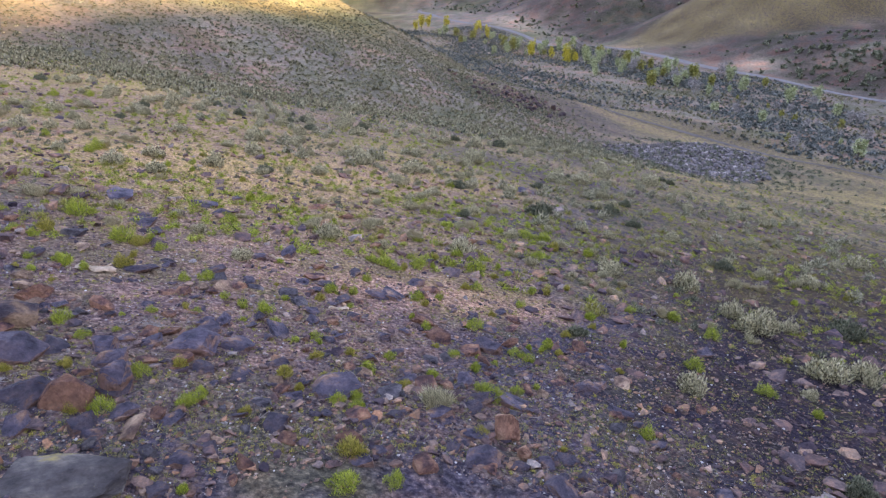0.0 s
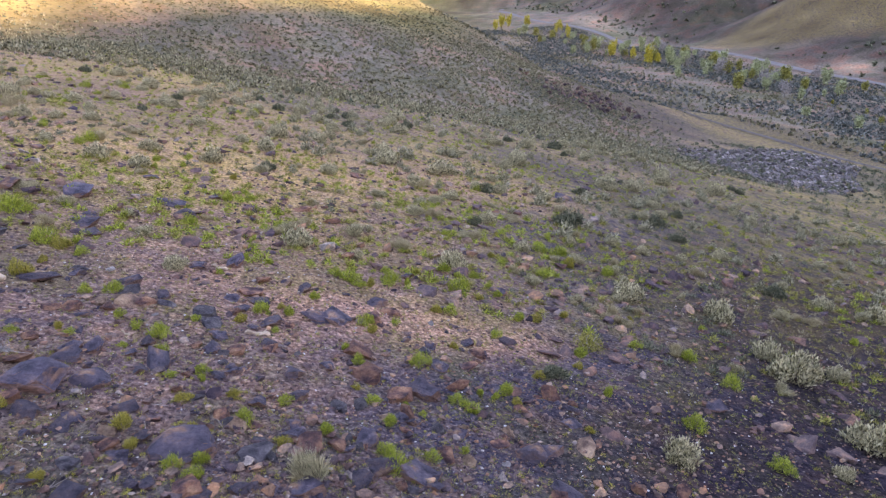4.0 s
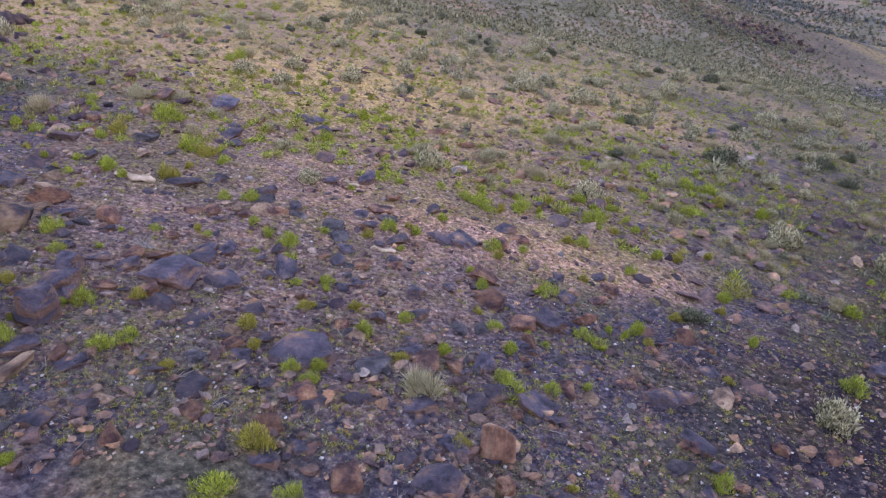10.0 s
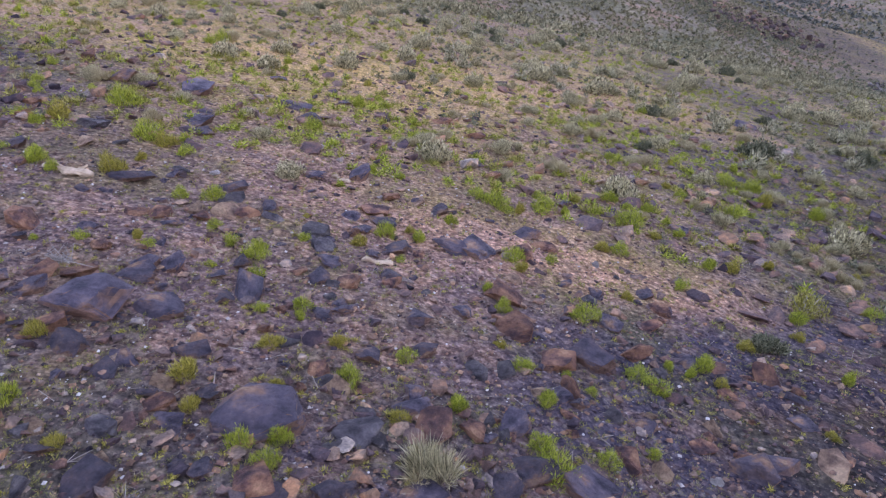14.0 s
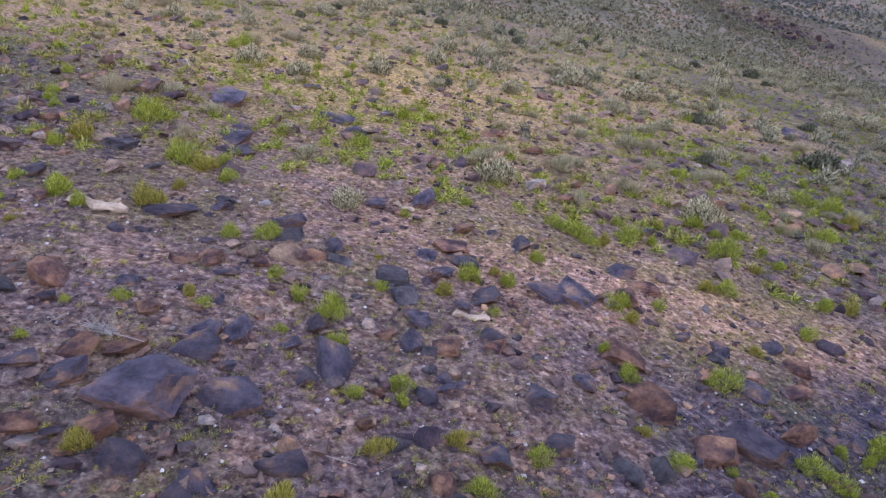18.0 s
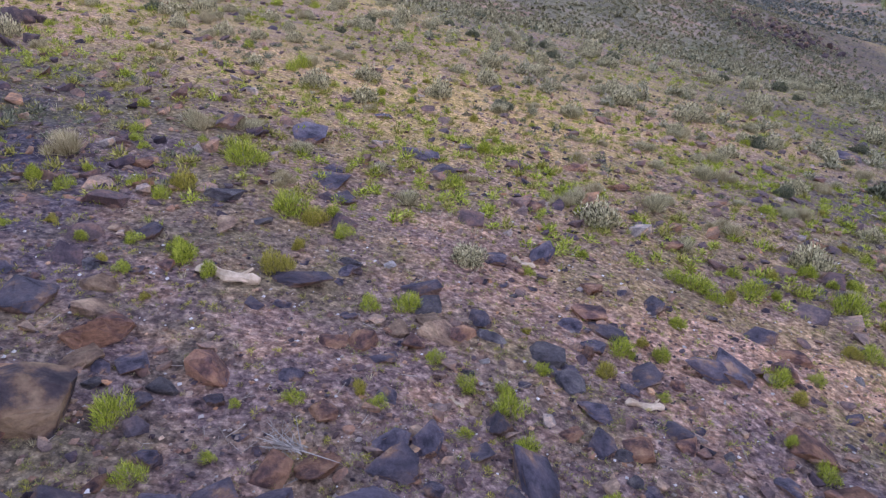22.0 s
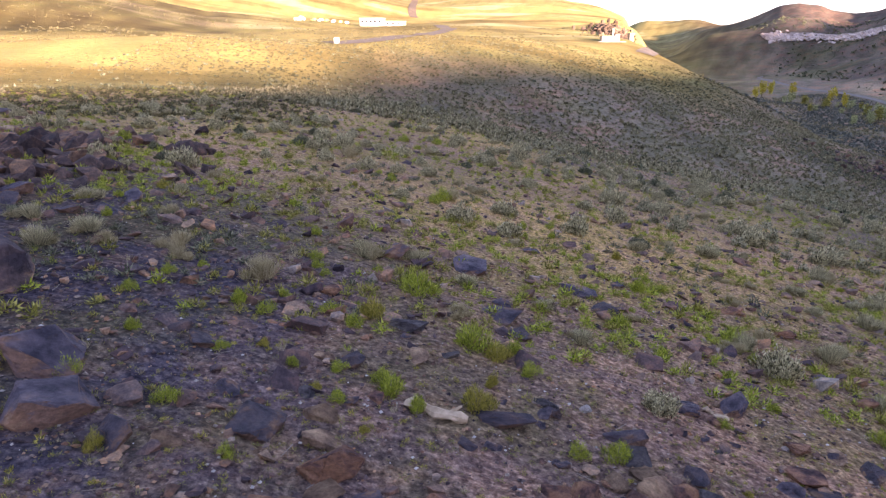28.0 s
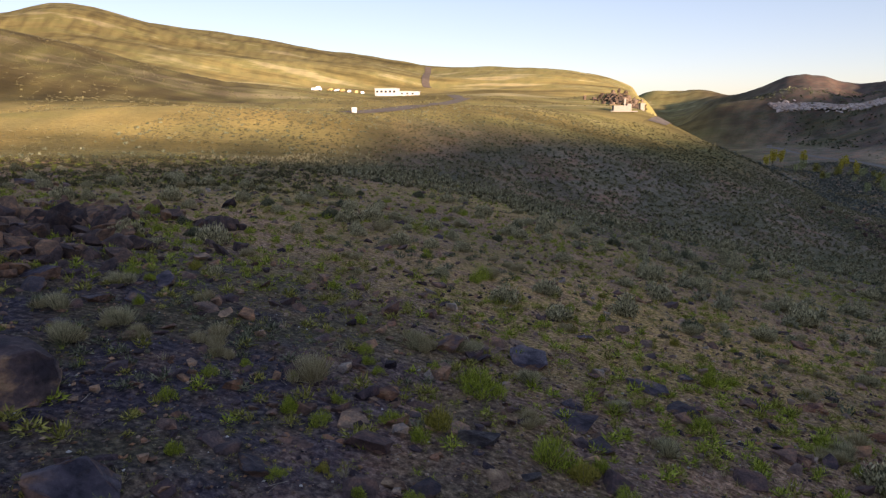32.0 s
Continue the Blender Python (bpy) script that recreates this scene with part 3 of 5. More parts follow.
def dome(g, n, flat=0.8, low=-0.1):
    """Directions over an upper half sphere."""
    d = g.normal(size=(n, 3))
    d[:, 2] = np.abs(d[:, 2]) * flat + low
    return d / np.linalg.norm(d, axis=1)[:, None]


def brush(seed, n, lobes, up, blade, wide, mat, flare=0.75):
    """Foliage one metre wide: upright sprigs crowded on a few uneven domes."""
    g = np.random.default_rng(seed)
    turn = 2.4 * np.arange(lobes) + g.uniform(0, 0.9, lobes)
    far = np.where(np.arange(lobes) == 0, 0.05, g.uniform(0.2, 0.36, lobes))
    size = np.where(np.arange(lobes) == 0, 0.27, g.uniform(0.12, 0.22, lobes))
    tall = up * np.where(np.arange(lobes) == 0, 1.0, g.uniform(0.5, 0.95, lobes))
    mid = np.stack([np.cos(turn) * far, np.sin(turn) * far, np.zeros(lobes)], 1)
    pick = g.choice(lobes, n, p=size**2 / (size**2).sum())
    a, rho = g.uniform(0, 2 * math.pi, n), g.uniform(0, 1, n) ** 0.5
    rim = np.stack([np.cos(a) * rho, np.sin(a) * rho], 1)
    along = g.uniform(0.12, 0.95, n) ** 0.7
    top = tall[pick] * (1 - 0.6 * rho**2) * g.uniform(0.8, 1.12, n)
    foot = np.zeros((n, 3))
    foot[:, :2] = mid[pick, :2] + rim * (size[pick] * (0.45 + 0.55 * along))[:, None]
    foot[:, 2] = np.maximum(along * top - 0.6 * blade, -0.02)
    ways = np.concatenate([rim * flare, np.ones((n, 1))], 1) + g.normal(scale=0.3, size=(n, 3))
    ways /= np.linalg.norm(ways, axis=1)[:, None]
    verts, faces = leaves(foot, ways, blade * g.uniform(0.6, 1.35, n), wide * g.uniform(0.6, 1.4, n), g)
    heads = mid + np.stack([np.zeros(lobes), np.zeros(lobes), tall * 0.7], 1)
    return mesh_from("foliage", verts, faces, mat), heads


def stems_to(heads, mat, thick=0.012, name="woody_base"):
    verts, faces = rods(heads * (0.12, 0.12, 0) + (0, 0, -0.05), heads, np.full(len(heads), thick), np.full(len(heads), thick * 0.4))
    return mesh_from(name, verts, faces, mat)


def tussock(seed, n, up, wide, mat, lean=0.6, name="blade_fan", tufts=1):
    """Fine blades that fan out from a few roots into uneven heads, one metre across."""
    g = np.random.default_rng(seed)
    a, reach = g.uniform(0, 2 * math.pi, n), g.uniform(0, 1, n) ** 0.55
    start = g.uniform(0.1, 0.55, n)
    out = np.stack([np.cos(a) * lean * reach, np.sin(a) * lean * reach, np.sqrt(1.06 - 0.75 * reach**2)], 1)
    foot = np.stack([np.cos(a) * 0.12 * reach, np.sin(a) * 0.12 * reach, np.full(n, -0.03)], 1) + out * (start * up)[:, None]
    ways = out + g.normal(scale=0.22, size=(n, 3))
    ways /= np.linalg.norm(ways, axis=1)[:, None]
    tall = up * (1 - start) * g.uniform(0.6, 1.1, n)
    if tufts > 1:
        size = g.uniform(0.4, 0.8, tufts)
        turn, far = 2.4 * np.arange(tufts) + g.uniform(0, 1, tufts), g.uniform(0.15, 0.38, tufts)
        roots = np.stack([np.cos(turn) * far, np.sin(turn) * far, np.zeros(tufts)], 1)
        pick = g.choice(tufts, n, p=size**2 / (size**2).sum())
        foot, tall = foot * size[pick, None] + roots[pick], tall * size[pick]
    side = np.cross(ways, g.normal(size=ways.shape))
    side /= np.linalg.norm(side, axis=1)[:, None] + 1e-9
    v = np.stack([foot - side * wide / 2, foot + side * wide / 2, foot + ways * tall[:, None]], 1).reshape(-1, 3)
    return mesh_from(name, v, np.arange(3 * n).reshape(-1, 3), mat)


protos = {}


def plant(key, make, name, x, y, size, label, category, group, n, sink=0.02):
    """A plant of one of the given makes, built once and then copied."""
    turn = pose(x, y, height(x, y) - sink * size, 0, 0, (n * 137.5) % 360) @ Matrix.Diagonal((size, size * (0.86 + 0.05 * (n % 6)), size * (0.85 + 0.06 * (n % 5)), 1))
    if key not in protos:
        root = new(name)
        make(root)
        root.empty_display_size = 0.1
        protos[key] = root
        root.matrix_basis = turn
        ob = root
    else:
        keep = protos[key].scale.copy()
        ob = copy_thing(protos[key], turn @ Matrix.Diagonal((1 / keep[0], 1 / keep[1], 1 / keep[2], 1)))
    return tagged(ob, label, category, group)


def make_sage(v):
    def make(root):
        me, heads = brush(100 + v, 2300, 9 + v, 0.62 + 0.03 * v, 0.09, 0.033, SAGE if v else SAGE_DARK)
        part("foliage", me, root)
        part("woody_base", stems_to(heads, TWIG), root, "grey woody stems")["kind"] = "stuff"
    return make


def make_green(v):
    def make(root):
        me, heads = brush(200 + v, 1500, 2 + (v * 5) % 6, 0.56 + 0.05 * (v % 4), 0.13, 0.012, FRESH if v % 4 else GOLDEN_GREEN, 0.6)
        part("foliage", me, root)
        part("woody_base", stems_to(heads, TWIG, 0.014), root, "brown woody stems")["kind"] = "stuff"
    return make


def make_straw(v):
    def make(root):
        part("blade_fan", tussock(300 + v, 1100, 0.85, 0.014, STRAW if v % 2 else SAGE, 0.5, "blade_fan", 3), root)
        part("dead_fan", tussock(320 + v, 400, 0.5, 0.014, STRAW, 0.75, "dead_fan", 2), root, "straw-dry outer blades")
    return make


def make_twigs(v):
    def make(root):
        g = np.random.default_rng(400 + v)
        n = 30
        foot = g.normal(scale=0.03, size=(n, 3)) * (1, 1, 0.3) + (0, 0, 0.03)
        a = g.normal(scale=0.42, size=n) + 0.5
        far = g.uniform(0.2, 0.55, n)
        tips = np.stack([np.cos(a) * far, np.sin(a) * far, far * g.uniform(0.05, 0.42, n)], 1)
        tips[0] = (-0.5, -0.2, 0.03)
        part("branch_spray", mesh_from("branch_spray", *rods(foot, tips, np.full(n, 0.009), np.full(n, 0.004)), BARE), root)["kind"] = "stuff"
        more = tips[g.integers(0, n, 60)] * g.uniform(0.5, 1, (60, 1))
        ends = more + g.normal(scale=0.12, size=(60, 3))
        part("twig_spray", mesh_from("twig_spray", *rods(more, ends, np.full(60, 0.005), np.full(60, 0.002)), BARE), root, "thin bleached twigs")["kind"] = "stuff"
    return make


def make_olive(v):
    def make(root):
        me, heads = brush(500 + v, 1300, 8, 0.6, 0.08, 0.016, OLIVE)
        part("foliage", me, root)
        part("woody_base", stems_to(heads, BARE, 0.016), root, "bare grey stems")["kind"] = "stuff"
    return make


counts = {"G": 0, "S": 0, "W": 0, "T": 0, "O": 0}


def green(x, y, size):
    n = counts["G"] = counts["G"] + 1
    words = "broad fresh green rabbitbrush on the slope" if size > 0.45 else "low fresh green clump among the stones" if n % 4 else "low yellowing green clump among the stones"
    return plant(("G", n % 8), make_green(n % 8), "green_clump", x, y, size * (0.95 + 0.08 * (n * 5 % 7)), words, "shrub", "green clumps", n)


def sage(x, y, size):
    n = counts["S"] = counts["S"] + 1
    words = f"{'broad' if size > 1.2 else 'small' if size < 0.7 else 'rounded'} {'grey-green' if n % 6 else 'dark green'} sagebrush on dry soil"
    return plant(("S", n % 6), make_sage(n % 6), "sagebrush", x, y, size * 0.95, words, "shrub", "sagebrush on the slope", n)


def straw(x, y, size):
    n = counts["W"] = counts["W"] + 1
    return plant(("W", n % 4), make_straw(n % 4), "grass_tuft", x, y, size, "pale straw-coloured bunchgrass tuft on the slope", "grass", "bunchgrass tufts", n)


def twigs(x, y, size):
    n = counts["T"] = counts["T"] + 1
    return plant(("T", n % 2), make_twigs(n % 2), "dead_branch", x, y, size * 1.3, "bleached dead branch lying among the stones", "branch", "dead branches", n, -0.02)


def olive(x, y, size):
    n = counts["O"] = counts["O"] + 1
    return plant(("O", n % 2), make_olive(n % 2), "olive_bush", x, y, size, "olive-green twiggy bush with bare stems", "shrub", "olive bushes", n)


# ---- the near slope: rocks and plants, stretch by stretch ----
for place in ((-6.16, 16.69, 0.62), (-5.2, 15.99, 0.37), (-4.55, 13.89, 0.34), (-5.87, 14.39, 0.45), (-7, 14.16, 0.46), (-6.56, 13.85, 0.4), (-8.47, 16.41, 0.41), (-7.8, 16.55, 0.54), (-7.97, 16.05, 0.32), (-7.79, 14.5, 0.31), (-7.36, 18.51, 0.62), (-5.71, 16.4, 0.51), (-5.45, 16.72, 0.36), (-1.68, 17.26, 0.32), (-3.43, 19.77, 0.45), (-1.51, 13.29, 0.37), (-2.36, 13.07, 0.27), (-3.33, 12.43, 0.24), (-2.88, 12.42, 0.22), (-2.48, 13.93, 0.19), (-1.09, 17.2, 0.32), (-3.12, 47.41, 0.62), (2.04, 17.05, 0.52), (1.49, 16.65, 0.44), (0.94, 16.79, 0.5), (0.56, 17.01, 0.38), (1.17, 16.46, 0.37), (2.91, 18.09, 0.42), (3.83, 18.48, 0.38), (4.68, 18.23, 0.41)):
    green(*place)
for place in ((7.29, 19.44, 0.62), (8.92, 21.08, 0.54), (8.86, 22.08, 0.62), (8.21, 22.24, 0.56), (6.15, 20.19, 0.41), (4.46, 16.64, 0.33), (5.09, 17.01, 0.34), (10.01, 20.39, 0.62), (3.96, 17.12, 0.54), (-1.86, 8.99, 0.25), (-2.42, 10.55, 0.23), (-3.36, 11.57, 0.22), (-2.86, 12.09, 0.36), (-4.48, 9.34, 0.34), (-4.33, 7.85, 0.48), (-1.66, 8.19, 0.25), (2.47, 10.64, 0.32), (3.73, 10.81, 0.34), (1.47, 10.38, 0.19), (0.95, 8.79, 0.28), (4.23, 14.16, 0.34), (5.76, 15.61, 0.52), (5.26, 15.49, 0.32), (6, 11.59, 0.31), (8.09, 14.4, 0.4), (4.91, 10.03, 0.31), (2.25, 9.03, 0.18), (1.1, 13.91, 0.42), (1.8, 14.17, 0.3), (0.64, 10.81, 0.19)):
    green(*place)
for place in ((3.05, 11.06, 0.22), (0.55, 12.45, 0.28), (-5.47, 7.68, 0.46), (-2.04, 6.5, 0.46), (-2.3, 5.7, 0.48), (-1.54, 5.8, 0.42), (-6.55, 11.01, 0.36), (-6.13, 9.06, 0.26), (-5.27, 8.77, 0.22), (-4.33, 5.76, 0.28), (-6.09, 10.26, 0.25), (-6.95, 8.94, 0.26), (7.51, 10.55, 0.62), (9.78, 12.6, 0.45), (8.47, 9.14, 0.46), (21.64, 18.04, 0.62), (9.43, 14.01, 0.62), (8.99, 8.04, 0.3), (3.73, 7.2, 0.35), (1.61, 6.66, 0.22), (-12.9, 45.99, 0.62), (-11.34, 49.02, 0.62), (-8.18, 11.91, 0.23), (-8.88, 14.64, 0.26), (-8.35, 14.33, 0.23), (-9.82, 15.96, 0.39), (-9.33, 15.87, 0.38), (-7.55, 18.91, 0.4), (-7.17, 14.45, 0.28), (-7.52, 13.62, 0.3)):
    green(*place)
for place in ((-2.23, 16.01, 0.32), (-0.75, 14.35, 0.21), (0, 15.08, 0.32), (-0.58, 13.99, 0.38), (-4.24, 11.76, 0.18), (1.19, 13.51, 0.35), (2.02, 17.86, 0.36), (-5.58, 11.42, 0.17), (-5.59, 10.61, 0.13), (-7.07, 13.08, 0.17), (-9.34, 16.66, 0.28), (-8.25, 18.92, 0.32), (-8.28, 28.98, 0.62), (-3.52, 20.09, 0.37), (-38.85, 54.23, 0.62), (-9.58, 19.17, 0.3), (-9.28, 14.17, 0.21), (-9.33, 11.57, 0.31), (-10.38, 14, 0.21), (-8.34, 20.48, 0.38), (-8.46, 28.22, 0.56), (-2.75, 26.17, 0.52), (-11.21, 15.31, 0.24), (-11.14, 16.32, 0.26), (-15.09, 20.61, 0.44), (-14.6, 22.41, 0.37), (-20.18, 29.73, 0.62)):
    green(*place)
for place in ((-6.25, 29.5, 1.04), (-5.91, 25.91, 0.91), (-7.44, 26.44, 0.94), (-3.81, 28.96, 1.07), (-3.18, 15.96, 0.66), (-1.61, 29.15, 0.9), (-7.75, 43.71, 1.21), (-1.48, 39.13, 1.37), (-6.4, 51.81, 1.7), (19.74, 41.79, 1.7), (22.21, 42.7, 1.56), (11.48, 27.74, 1.7), (7.12, 25.76, 0.94), (4.21, 19.11, 1.05), (7.06, 35.7, 1.7), (4.24, 36.2, 1.43), (14.53, 45.36, 1.7), (24.03, 63.11, 1.7), (19.94, 59.17, 1.7), (7.19, 52.03, 1.7), (8.48, 63.75, 1.7), (15.72, 56.58, 1.42), (9.74, 43.99, 1.08), (17.92, 31.31, 1.16), (9.86, 18.48, 1.33), (7.52, 22.31, 0.74), (25.02, 57.85, 1.54), (33.74, 74.03, 1.7), (28.08, 48.9, 1.61), (5.07, 12.34, 0.68)):
    sage(*place)
for place in ((11.66, 10.17, 1.34), (13.05, 10.15, 1.13), (12.11, 13.3, 1.48), (12.24, 14.6, 0.93), (13.9, 13.77, 0.74), (16.29, 13.61, 1.47), (6.51, 9.37, 0.93), (20.78, 19.45, 1.14), (12.49, 17.3, 1.11), (30.11, 24.76, 1.49), (27.32, 23.66, 0.87), (7.09, 5.3, 0.76), (18.94, 20.24, 0.97), (9.9, 9.1, 0.49), (21.18, 44.44, 1.34), (-8.28, 44.77, 1.18), (-10.35, 51.95, 1.36), (-1.8, 53.2, 1.15), (1.8, 45.81, 1.21), (7, 57.36, 1.7), (15.58, 48.42, 1.37), (31.77, 55.71, 1.7), (33.02, 48.93, 1.7), (6.38, 24.93, 0.74), (4.6, 27.33, 0.65), (-12.77, 38.9, 0.77), (-13.45, 56.18, 1.27), (-0.36, 19.19, 0.97), (-1.68, 40.26, 0.86), (-15.72, 36.03, 1.06)):
    sage(*place)
for place in ((-15.97, 40.16, 1.19), (-3.27, 46.4, 1.01), (13.44, 84.63, 1.7), (15.13, 46.65, 1.14), (27.2, 68.68, 1.7), (-16.59, 40.77, 0.9), (4.57, 37.49, 1.39), (4.4, 39.16, 1.31), (-29.38, 54.88, 1.35), (-19.32, 49.55, 0.98), (-3.16, 49.48, 1.09), (-0.42, 74.34, 1.48), (-7.62, 53.19, 0.94), (-6.06, 64.15, 1.16), (1.43, 42.61, 0.94), (-15.16, 43.04, 0.82), (-10.57, 42.65, 0.67), (8.27, 56.63, 1.49), (1.44, 56.62, 1.02)):
    sage(*place)
for place in ((2.58, 32, 0.62), (4.88, 30.78, 0.97), (4.68, 25.43, 0.56), (-0.22, 8.04, 0.61), (5.39, 31.79, 0.93), (1.9, 21.85, 0.52), (5.04, 25.54, 0.56)):
    straw(*place)
for place in ((-4.86, 10.9, 0.6), (-2.65, 7.24, 0.34), (-1.68, 7.67, 0.17), (-6.88, 8.63, 0.41)):
    twigs(*place)
for place in ((6.66, 14.21, 0.99),):
    olive(*place)
for place in ((-4.14, 21.36, 0.9), (-3.65, 20.36, 0.85), (-6.6, 21.25, 1.16), (-5.25, 24.33, 0.56), (-8.37, 20.63, 1), (-5.79, 18.43, 0.79), (-1.23, 14.47, 0.64), (-1.92, 16.72, 0.75), (-2.78, 16.28, 0.55), (13.82, 34.48, 1.19), (6.26, 29.74, 0.43), (2.63, 17.79, 0.55), (1.44, 15.34, 0.7), (-2.7, 8.2, 0.38), (-3.69, 10.68, 0.28), (-3.75, 11.27, 0.51), (-4.02, 10.85, 0.5), (-4.11, 9.19, 0.44), (-3.45, 9.06, 0.38), (-2.22, 7.69, 0.35), (-1.56, 7.43, 0.4), (-0.21, 7.64, 0.35), (-1.44, 10.97, 0.36), (-1.91, 11.74, 0.47)):
    rock("d", *place)
for place in ((0.65, 9.02, 0.48), (0.81, 8.36, 0.55), (1.36, 8.25, 0.68), (2.44, 12.1, 0.56), (3.37, 13.55, 0.43), (4.67, 10.28, 0.41), (1.88, 13.38, 0.36), (2.44, 13.24, 0.41), (0.5, 8.04, 0.43), (-6.47, 8.09, 0.73), (-5.39, 8.35, 0.59), (-5.37, 9.09, 0.5), (-6.44, 7.36, 0.56), (-5.6, 7.18, 0.45), (-5, 10.14, 0.5), (-5.68, 9.83, 0.66), (-4.63, 5.81, 0.36), (0.02, 6.34, 0.65), (8.63, 11.54, 0.59), (0.16, 7.15, 0.59), (0.99, 5.47, 0.64), (0.46, 13.97, 0.8), (-0.94, 13.46, 0.62), (-1.86, 12.35, 0.47), (0.16, 11.64, 0.38), (-4.08, 11.13, 0.49), (-3.22, 11.32, 0.32), (-5.79, 11.46, 0.25), (-4.17, 11.94, 0.28)):
    rock("d", *place)
for place in ((-8.15, 12.65, 0.64), (-0.24, 15.58, 0.57), (0, 13.77, 0.76), (0.63, 19.47, 0.5), (-5.79, 19.12, 0.46), (-5.4, 17.63, 0.51), (-7.7, 14.8, 0.5), (-8.79, 13.28, 0.46), (-14.04, 19.17, 0.59), (-14.41, 20.65, 0.72), (-19.46, 24.6, 0.96), (-32.24, 38.48, 1.2), (-10.74, 12.84, 0.99), (-10.06, 11.97, 1.02), (-16.25, 19.35, 0.86), (-14.02, 17, 0.59), (-9.57, 14.3, 0.49), (-9.25, 11.76, 0.51), (-20.47, 23.99, 0.91), (-23.58, 27.23, 1.09), (-18.62, 22.13, 0.74), (-23.68, 29.46, 0.93), (-18.25, 21.06, 0.76), (-17.39, 21.88, 0.55), (-14.46, 18.6, 0.59), (-15.83, 18.66, 0.74)):
    rock("d", *place)
for place in ((-4.54, 12.98, 0.5), (-4.88, 12.86, 0.4), (-5.92, 11.91, 0.58), (-1.19, 15.76, 0.52), (-1.81, 19.34, 0.51), (0.74, 22.13, 0.67), (0.94, 18.53, 0.56), (-1.64, 9.06, 0.2), (-1.52, 9.46, 0.35), (-2.22, 11.87, 0.31), (1.36, 9.45, 0.25), (0.24, 8.8, 0.43), (1.89, 8.78, 0.42), (2.65, 11.31, 0.62), (3.08, 12.26, 0.48), (3.47, 12.99, 0.47), (0.88, 11.44, 0.77), (1.23, 10.47, 0.28), (4.33, 11.35, 0.24), (5.06, 11.17, 0.24), (1.08, 7.91, 0.25), (-7.19, 12.25, 0.78), (5.82, 8.25, 0.4), (1.76, 14.82, 0.57), (-4.76, 11.51, 0.42), (-5.06, 10.58, 0.47), (-0.25, 23.26, 0.68), (-8.74, 17.4, 0.63), (-6.04, 16.69, 0.38)):
    rock("r", *place)
for place in ((-1.67, 13.77, 0.39), (-21.28, 25.76, 0.94), (-24.72, 31.28, 0.52), (-29.93, 36.58, 1.29), (-22.32, 26.97, 1.05), (-21.15, 27.77, 0.59), (-17.22, 19.62, 0.55)):
    rock("r", *place)
for place in ((-3.58, 13.36, 0.65), (-4.17, 13.42, 0.41), (-0.68, 15.78, 0.41), (-2.73, 13.06, 0.27), (-4.36, 14.32, 0.22), (-6.88, 15.52, 0.56), (5.44, 22.25, 0.62), (5.44, 17.09, 0.28), (-2.94, 8.74, 0.28), (-3.73, 7.92, 0.26), (-1.31, 9.16, 0.41), (-0.9, 8.14, 0.22), (-3.13, 8.13, 0.19), (-3.07, 7.68, 0.15), (-3.23, 12.06, 0.23), (2.22, 8.73, 0.35), (1.06, 9.78, 0.26), (2.43, 9.84, 0.2), (3.23, 9.82, 0.28), (4.58, 9.38, 0.67), (4.72, 11.01, 0.19), (1.03, 13.06, 0.34), (4.95, 14.93, 0.31), (-5.03, 7.17, 0.58), (-4.72, 7.49, 0.26), (-4.39, 6.65, 0.28), (-4.01, 7.01, 0.22), (0.56, 6.32, 0.24), (-7.15, 11.77, 0.44), (-8.04, 14.72, 0.34)):
    rock("t", *place)
for place in ((-25.7, 31.84, 0.68), (-21.59, 28.18, 0.73), (-24.95, 30.11, 0.97), (-20, 25.19, 0.5), (-18.43, 25.29, 0.48), (-12.23, 16, 0.31), (-12.95, 17.07, 0.39), (-7.42, 12.64, 0.49), (-16.07, 23.75, 0.41), (-3.78, 13.7, 0.52)):
    rock("t", *place)
for place in ((-7.28, 16.64, 0.6), (-6.46, 16, 0.38), (-4.94, 15.06, 0.4), (-4.16, 8.21, 0.3), (-3.52, 7.21, 0.24), (-0.96, 8.88, 0.22), (2.14, 5.68, 0.25), (-7.9, 13.62, 0.34), (-13.03, 17.69, 0.44)):
    rock("g", *place)
for place in ((-4.39, 15.2, 0.21), (-3.8, 7.42, 0.12), (2.89, 8.78, 0.18), (2.71, 14.54, 0.22), (-0.01, 13.1, 0.1), (-3.09, 12.97, 0.15), (-5.04, 19.47, 0.12)):
    rock("p", *place)



def slab(seed, x, y, length, width, high, turn, mat, label, tip=0.0, lift=0.05):
    """A single stone of its own shape, lying on the soil: length along turn (degrees from +x)."""
    ob = new("boulder", mesh_from("rock", *hewn(26, seed, 0.04, 0.55, 0.012), mat))
    ob.scale, ob.rotation_euler = (length, width * 1.15, high), (radians(tip), 0.06, radians(turn))
    ob.location = (x, y, height(x, y) + lift * high)
    return tagged(ob, label, "rock", "rocks on the slope")


slab(903, -12.95, 14.45, 1.35, 1.2, 1.1, 20, PIEBALD, "large rounded brown boulder with a tan face", lift=0.08)
slab(917, -7.3, 10.9, 1.0, 0.9, 0.62, 12, PIEBALD, "broad tan-topped boulder above dark stones", lift=0.1)
slab(955, -5.95, 7.95, 0.8, 0.6, 0.8, -15, REDROCK, "red-brown boulder with a broad flat face", -8, 0.18)
slab(957, -5.35, 8.4, 0.55, 0.5, 0.75, 35, BASALT, "upright dark boulder beside a red-brown one", 0, 0.2)
slab(959, -5.5, 9.2, 0.58, 0.46, 0.46, 10, BASALT, "dark angular boulder on the stony soil", 0, 0.15)
